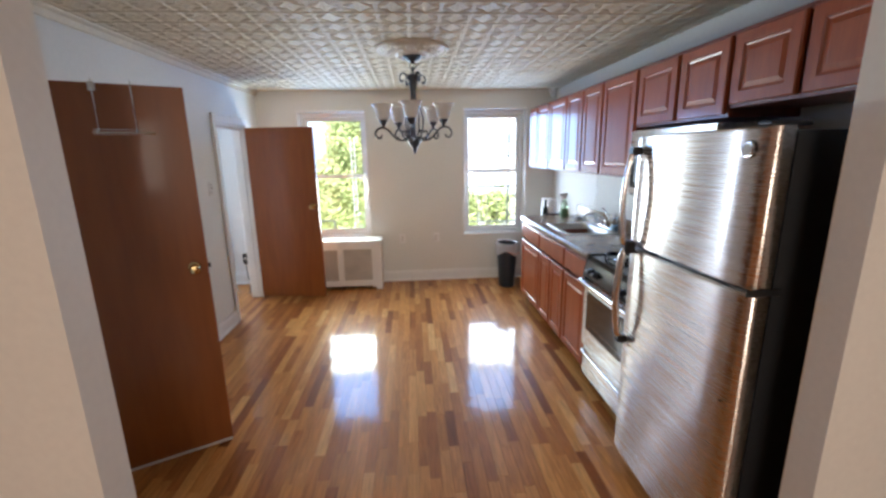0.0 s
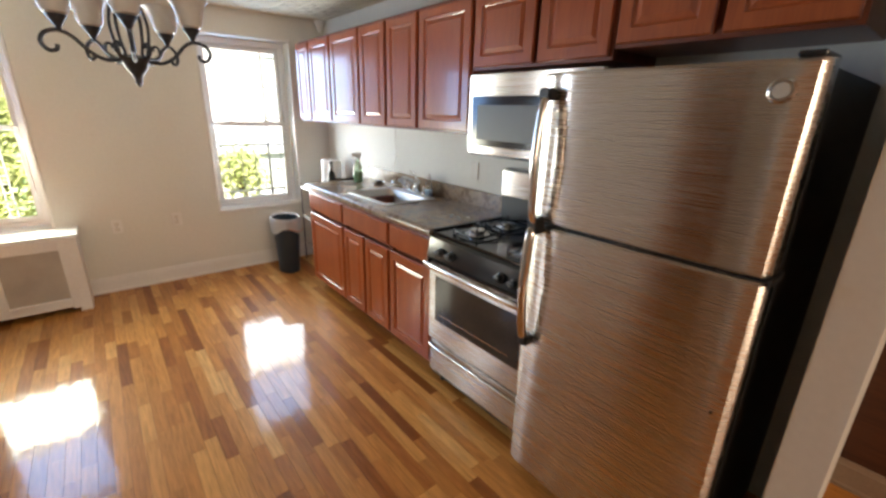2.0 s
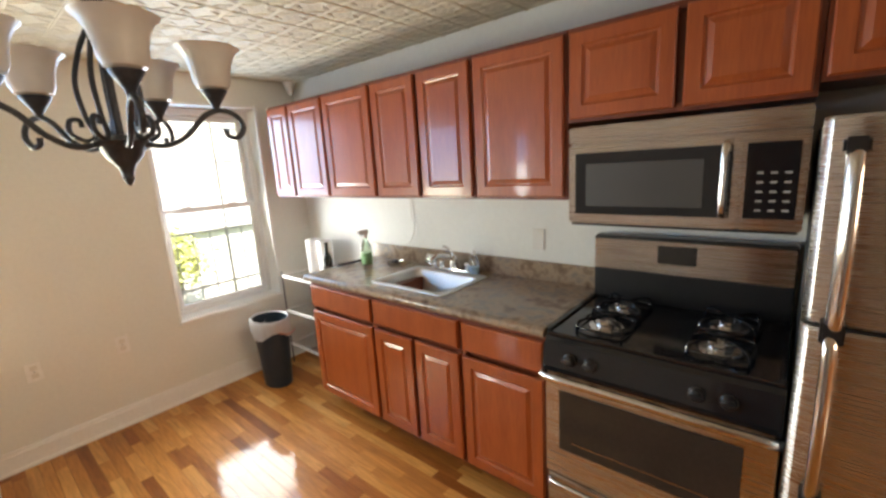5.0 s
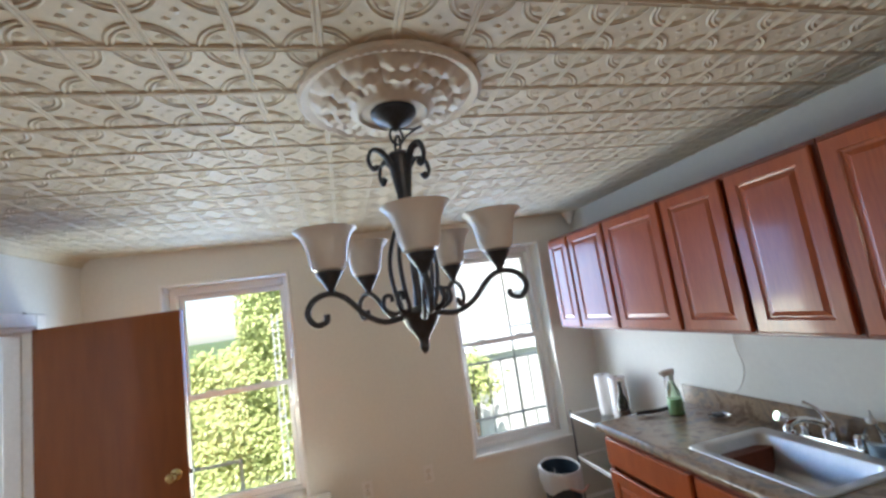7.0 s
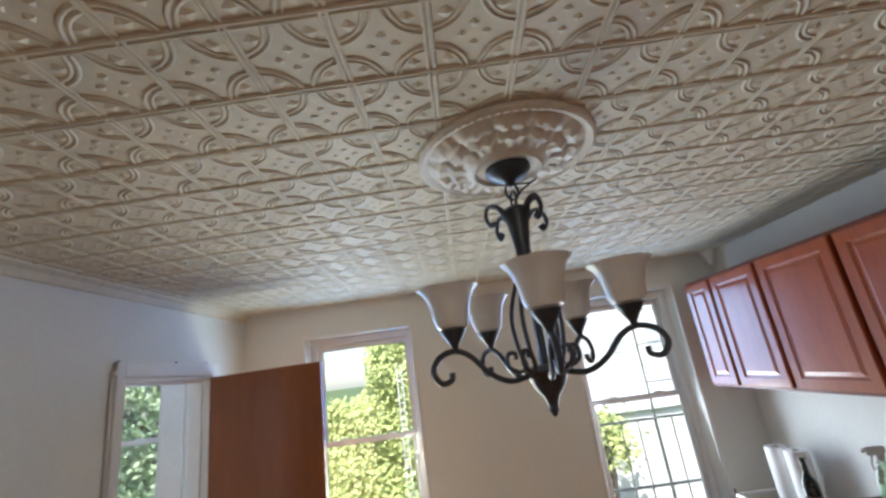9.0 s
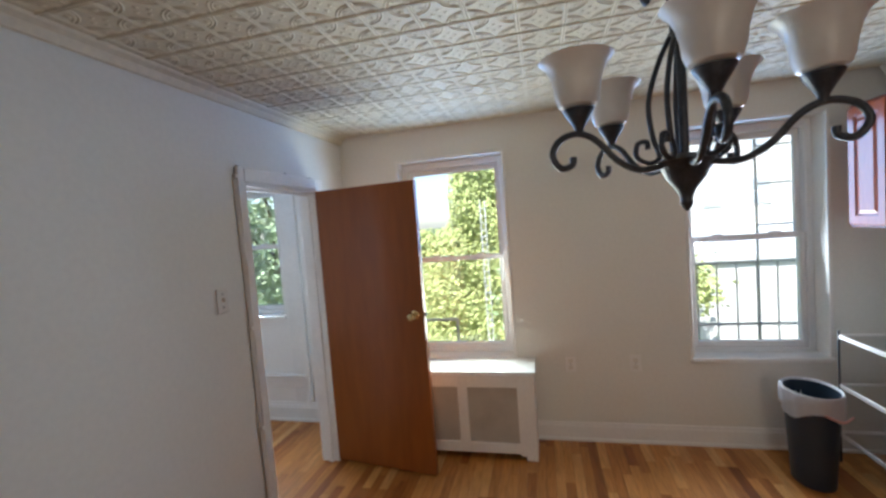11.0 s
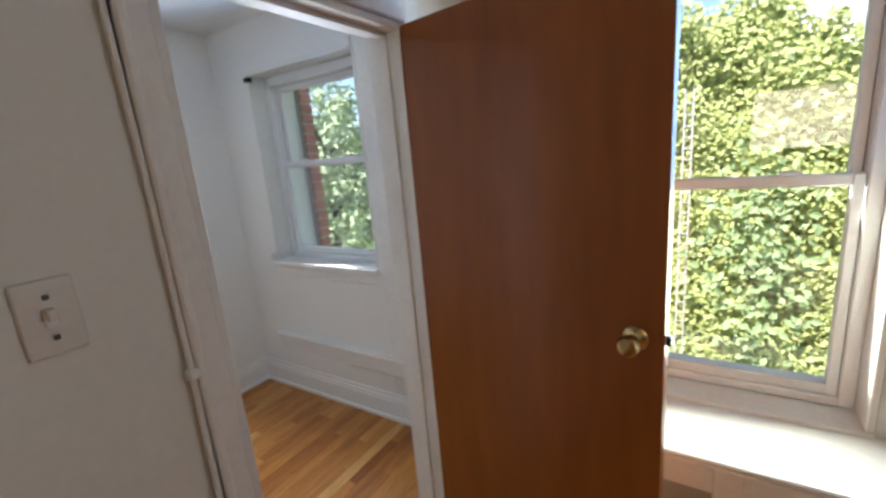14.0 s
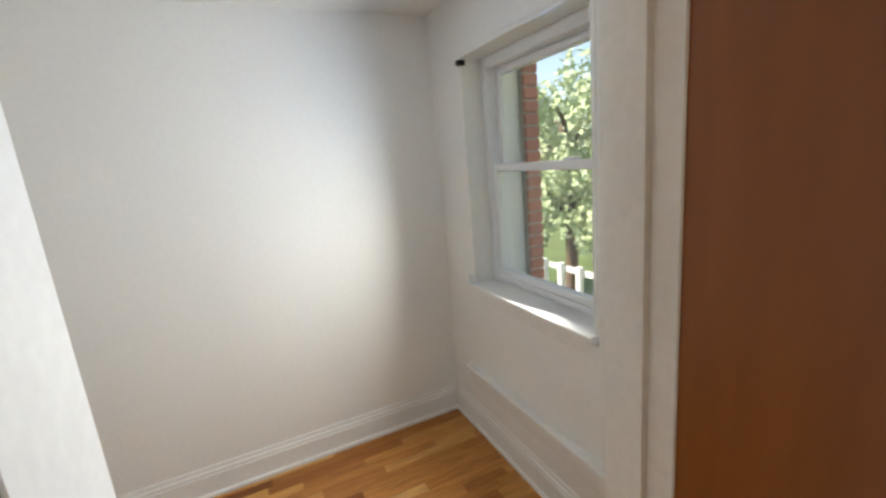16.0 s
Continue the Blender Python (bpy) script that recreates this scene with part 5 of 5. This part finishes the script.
        part("inner_scroll", tube(bmesh.new(), inner, 0.006, 8), IRON, c, "", 60)
        px, py, _ = P(0.230, 0, a)
        part("shade_cup", lathe(bmesh.new(), [(0.008, 1.793), (0.010, 1.806), (0.018, 1.82), (0.032, 1.842), (0.034, 1.848), (0.020, 1.850)], (px, py, 0), 20), IRON, c, "", 40)
        part("shade", shell(bmesh.new(), [(0.026, 1.849), (0.040, 1.855), (0.047, 1.872), (0.050, 1.898), (0.056, 1.922), (0.066, 1.943), (0.080, 1.956)], (px, py, 0), 32, 0.004), SHADE, c, "frosted white bell glass shade", 40)
        part("bulb_socket", lathe(bmesh.new(), [(0.014, 1.853), (0.014, 1.905), (0.010, 1.91)], (px, py, 0), 14), TRIM, c, "", 40)


chandelier()

corbel = lathe(bmesh.new(), [(0.012, 0), (0.02, 0.012), (0.034, 0.05), (0.05, 0.085), (0.056, 0.1)], (RX - 0.058, WY - 0.058, CEIL - 0.104), 16)
solid("corner_block", corbel, TRIM, "small white plaster block in the ceiling corner", "trim", kind="structure", smooth=40)

# ---- outside ----
GZ = -3.4
solid("ground", boxes((-600, 600, -600, 600, GZ - 0.5, GZ)), GRASS, "grassy back yards seen from above", "ground", kind="structure")


def leaves(points, normals, size, seed, up=0.3):
    """A mesh of small bent leaves at the given places."""
    rng = np.random.default_rng(seed)
    n = len(points)
    nrm = normals + rng.normal(0, 0.45, (n, 3))
    nrm /= np.linalg.norm(nrm, axis=1)[:, None]
    t = np.cross(nrm, rng.normal(0, 1, (n, 3)))
    t /= np.linalg.norm(t, axis=1)[:, None]
    b = np.cross(nrm, t)
    s = size * rng.uniform(0.6, 1.4, n)[:, None]
    v = np.concatenate([points - t * s, points + b * s * 0.6 + nrm * s * 0.15, points + t * s, points - b * s * 0.6 + nrm * s * 0.15]).reshape(4, n, 3).transpose(1, 0, 2).reshape(-1, 3)
    f = np.arange(4 * n).reshape(n, 4)
    return v.tolist(), f.tolist()


def leaf_mesh(name, v, f, material, parent=None):
    me = bpy.data.meshes.new(name)
    me.from_pydata(v, [], f)
    me.materials.append(material)
    ob = new(name, me)
    return ob


def ivy():
    """A wall overgrown with ivy, of an uneven top, opposite the first window."""
    y, TX, VX = 9.0, -1.10, -0.39
    top = lambda x: 2.75 - 0.9 * max(0, x + 0.45) ** 1.3 - 0.25 * max(0, -x - 1.25) + 0.07 * math.sin(9 * x) + 0.05 * math.sin(23 * x + 1) if x > -1.62 else 1.45 + 0.25 * (x + 2.2) + 0.06 * math.sin(11 * x)
    wall = thing("ivy_wall", (0.3, y, GZ), "garden wall densely overgrown with bright green ivy", "ivy")
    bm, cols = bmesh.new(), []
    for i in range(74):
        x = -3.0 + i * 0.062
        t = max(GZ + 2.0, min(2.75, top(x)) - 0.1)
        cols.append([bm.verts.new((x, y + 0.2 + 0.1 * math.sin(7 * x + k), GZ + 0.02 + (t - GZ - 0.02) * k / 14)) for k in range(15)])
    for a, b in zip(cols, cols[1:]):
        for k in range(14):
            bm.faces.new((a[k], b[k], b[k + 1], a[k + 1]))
    # added sheet closing gaps between leaves; its colour holds the ivy's inner shade
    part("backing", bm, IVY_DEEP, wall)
    rng = np.random.default_rng(3)
    pts = []
    while len(pts) < 38000:
        x, z = rng.uniform(-3.0, 1.5), rng.uniform(-1.6, 2.85)
        t = min(2.78, top(x))
        if z < t + rng.normal(0, 0.04):
            pts.append((x, y + 0.12 * math.sin(5 * x + 3 * z) * math.sin(4 * z) + rng.uniform(-0.08, 0.1), z))
    p = np.array(pts)
    v, f = leaves(p, np.tile((0, -0.75, 0.55), (len(p), 1)), 0.031, 5)
    ob = leaf_mesh("ivy_foliage", v, f, IVY)
    ob.parent, ob.matrix_parent_inverse = wall, Matrix.Translation(wall.location).inverted()
    ob["kind"] = "stuff"
    for dx in (0.0, 0.075):
        part("trellis_post", tube(bmesh.new(), [(TX + dx, y - 0.19, GZ + 0.02), (TX + dx + 0.01, y - 0.2, 1.95)], 0.009, 8), CONCRETE, wall, "pale trellis post among the ivy")
    for k in range(22):
        part("trellis_rung", boxes((TX + 0.002, TX + 0.083, y - 0.212, y - 0.204, -0.5 + k * 0.11, -0.488 + k * 0.11)), CONCRETE, wall)
    vine = rng.normal((VX, y - 0.3, 0.35), (0.24, 0.07, 0.62), (420, 3))
    v, f = leaves(vine, np.tile((0, -0.8, 0.4), (len(vine), 1)), 0.05, 8)
    ob = leaf_mesh("climbing_vine", v, f, VINE)
    ob.parent, ob.matrix_parent_inverse = wall, Matrix.Translation(wall.location).inverted()
    ob["label"] = "broad-leaved darker green vine on the ivy"


ivy()


def tree(at, h, r, seed, n=7000, low=0.35, size=0.085, foliage=None):
    rng = np.random.default_rng(seed)
    t = thing("tree", at, "leafy green garden tree behind the house", "tree", "garden trees")
    bm = bmesh.new()
    base_ = Vector(at)
    tube(bm, smooth_path([base_, base_ + Vector((0.1, 0.05, h * 0.3)), base_ + Vector((-0.1, 0.1, h * 0.55)), base_ + Vector((0.05, 0, h * 0.85))]), 0.22, 8, 0.2)
    tips = []
    for k in range(11):
        a, z = k * 2.4, h * (low + (0.85 - low) * k / 10)
        tip = base_ + Vector((math.cos(a) * r * rng.uniform(0.5, 0.95), math.sin(a) * r * rng.uniform(0.5, 0.95), z + h * rng.uniform(0.05, 0.16)))
        tube(bm, smooth_path([base_ + Vector((0, 0, z)), (base_ + Vector((0, 0, z)) + tip) / 2 + Vector((0, 0, 0.25)), tip], 4), 0.07, 6, 0.25)
        tips.append(tip)
    tips.append(base_ + Vector((0, 0, h * 0.95)))
    part("trunk", bm, BARK, t, "", 60)
    c = []
    for tip in tips:
        for _ in range(9):
            c.append(np.array(tip) + rng.normal(0, 0.34 * r, 3) * (1, 1, 0.75))
    c = np.array(c)
    pick = c[rng.integers(0, len(c), n)]
    off = rng.normal(0, 1, (n, 3))
    off /= np.linalg.norm(off, axis=1)[:, None]
    p = pick + off * (0.36 * rng.uniform(0.4, 1.05, n))[:, None]
    v, f = leaves(p, off * 0.6 + (0, 0, 0.6), size, seed)
    ob = leaf_mesh("crown", v, f, foliage or LEAF)
    ob.parent, ob.matrix_parent_inverse = t, Matrix.Translation(at).inverted()


tree((2.0, 9.6, GZ), 3.95, 0.26, 15, 1500, 0.88, 0.045, IVY)
tree((-10.2, 12.3, GZ), 6.6, 1.6, 11)
tree((-8.2, 13.6, GZ), 6.3, 1.7, 12)
tree((-12.6, 12.2, GZ), 5.9, 1.6, 13)
tree((-6.0, 13.2, GZ), 5.6, 1.5, 14)


def far_building():
    b = thing("apartment_building", (6, 30, GZ), "pale rendered apartment building across the yards", "building")
    part("wall", boxes((0.5, 26.5, 30, 38, GZ, 8.5), bevel=0.02), RENDERED, b)
    part("roof", boxes((0.2, 26.8, 29.7, 38.3, 8.505, 8.9), bevel=0.03), MORTAR, b)
    for i in range(10):
        for j in range(3):
            x, z = 1.6 + i * 2.5, -1.6 + j * 3.0
            w = part("window", boxes((x, x + 1.1, 29.93, 29.995, z, z + 1.6), bevel=0.01), FENCE, b)
            for q in (0, 1):
                part("pane", boxes((x + 0.08, x + 1.02, 29.91, 29.929, z + 0.08 + q * 0.76, z + 0.76 + q * 0.76)), FARGLASS, w)


far_building()
garage = thing("garage", (5, 14, GZ), "low pale garage with flat roof beyond the yard", "building")
part("wall", boxes((0.9, 13, 10.8, 22, GZ, 0.55), bevel=0.02), RENDERED, garage)
part("roof", boxes((0.8, 13.1, 10.7, 22.1, 0.551, 0.70), bevel=0.02), CONCRETE, garage)


def fire_escape():
    """Iron railing outside the second window, with posts, bars and brackets."""
    f = thing("fire_escape", (1.5, 6.1, 0.2), "dark iron fire escape railing outside the window", "fire escape")
    y = 6.12
    part("platform", boxes((0.55, 3.2, OUT + 0.01, y + 0.05, 0.10, 0.14), bevel=0.004), RAILING, f)
    for z in (1.13, 0.62):
        part("rail", boxes((0.55, 3.2, y - 0.012, y + 0.012, z - 0.01, z + 0.01), bevel=0.002), RAILING, f)
    for i in range(18):
        x = 0.62 + i * 0.145
        part("bar", boxes((x - 0.005, x + 0.005, y - 0.005, y + 0.005, 0.1405, 1.1195)), RAILING, f)
    part("post", boxes((1.505, 1.521, y + 0.02, y + 0.036, 0.1405, 3.6), bevel=0.002), RAILING, f)
    for z in (1.42, 1.75, 2.05):
        part("rung", boxes((1.527, 2.0, y + 0.025, y + 0.041, z - 0.007, z + 0.007)), RAILING, f)


fire_escape()


def bracket():
    g = thing("metal_bracket_frame", (-1.3, 6.3, 0.2), "small grey metal rail frame outside the window", "railing")
    y = 6.3
    part("top_bar", boxes((-1.9, -1.03, y - 0.012, y + 0.012, 0.655, 0.68), bevel=0.002), RAILING, g)
    part("bottom_bar", boxes((-1.9, -0.99, y - 0.012, y + 0.03, 0.37, 0.40), bevel=0.002), RAILING, g)
    part("upright", boxes((-1.055, -1.03, y - 0.0125, y + 0.0125, 0.28, 0.6545), bevel=0.002), RAILING, g)
    part("upright", boxes((-1.9, -1.875, y - 0.0125, y + 0.0125, 0.28, 0.6545), bevel=0.002), RAILING, g)
    part("wall_arm", boxes((-1.055, -1.03, OUT, y - 0.013, 0.37, 0.395), (-1.9, -1.875, OUT, y - 0.013, 0.37, 0.395)), RAILING, g)


bracket()


def fence():
    f = thing("garden_fence", (-9, 10.5, GZ), "white slatted garden fence below the trees", "fence")
    for i in range(12):
        x = -11.5 + i * 0.55
        part("post", boxes((x, x + 0.12, 10.2, 10.32, GZ, -0.75), bevel=0.01), FENCE, f)
    for z in (-0.95, -1.5, -2.2):
        part("rail", boxes((-11.5, -5.3, 10.33, 10.37, z, z + 0.12), bevel=0.005), FENCE, f)
    part("lower_panel", boxes((-11.5, -5.3, 10.38, 10.4, GZ, -1.6)), FENCE, f)


fence()
pier = thing("brick_pier", (-3.42, 5.95, GZ), "red brick pier beside the bedroom window", "wall", kind="structure")
part("mortar_core", boxes((-3.72, -3.235, OUT + 0.105, 5.91, GZ, 2.8)), MORTAR, pier)
brick_mesh = finish(boxes((-0.1, 0.1, -0.012, 0.012, -0.028, 0.028), bevel=0.004), "brick", BRICK)
side_mesh = finish(boxes((-0.012, 0.012, -0.045, 0.045, -0.028, 0.028), bevel=0.004), "brick", BRICK)
for k in range(36):
    z = 0.3 + k * 0.067
    for sy, me in (((-3.233, 5.868), side_mesh),):
        b = part("brick", me, BRICK, pier)
        b.location = Vector((sy[0], sy[1], z))
    b = part("brick", brick_mesh, BRICK, pier)
    b.location = Vector((-3.345 - (0.1 if k % 2 else 0), 5.912, z))

# ---- strip floor, piece by piece ----


def strip_floor():
    fl = thing("floor", (0, 3, -0.012), "glossy varnished oak strip floor with varied boards", "floor", kind="structure")
    rng = random.Random(7)
    w, top, gap = 0.057, 0.0, 0.0005
    lens = (0.24, 0.33, 0.43, 0.56, 0.74)
    meshes = {L: finish(boxes((gap, w - gap, gap, L - gap, -0.011, top)), "oak_strip", OAK_PIECE) for L in lens}
    v, f, count = [], [], 0

    def joined(x, y, x1, y1):
        k = len(v)
        v.extend([(a, b, top if up else -0.011) for up in (0, 1) for a, b in ((x + gap, y + gap), (x1 - gap, y + gap), (x1 - gap, y1 - gap), (x + gap, y1 - gap))])
        f.extend(tuple(k + i for i in q) for q in ((4, 5, 6, 7), (0, 1, 5, 4), (1, 2, 6, 5), (2, 3, 7, 6), (3, 0, 4, 7)))

    for i in range(int((2.28 + 3.60) / w) + 1):
        x = BX + i * w
        inside = x > LX - 0.06
        y = (-3.0 if inside else 2.0) - rng.uniform(0, 0.5)
        end = WY if x > LX - 0.1 else BY
        while y < end:
            L = rng.choice(lens)
            y1 = min(y + L, end)
            if -0.9 < x < 1.25 and 1.9 < y < 4.9 and y1 == y + L and count < 300:
                b = part("oak_strip", meshes[L], OAK_PIECE, fl)
                b.location = Vector((x, y, 0))
                count += 1
            else:
                joined(x, y, min(x + w, 2.28), y1)
            y = y1
    me = bpy.data.meshes.new("oak_strips")
    me.from_pydata(v, [], f)
    me.materials.append(OAK_REST)
    ob = new("oak_strips", me)
    ob.parent, ob.matrix_parent_inverse = fl, Matrix.Translation(fl.location).inverted()
    ob["kind"] = "stuff"


strip_floor()
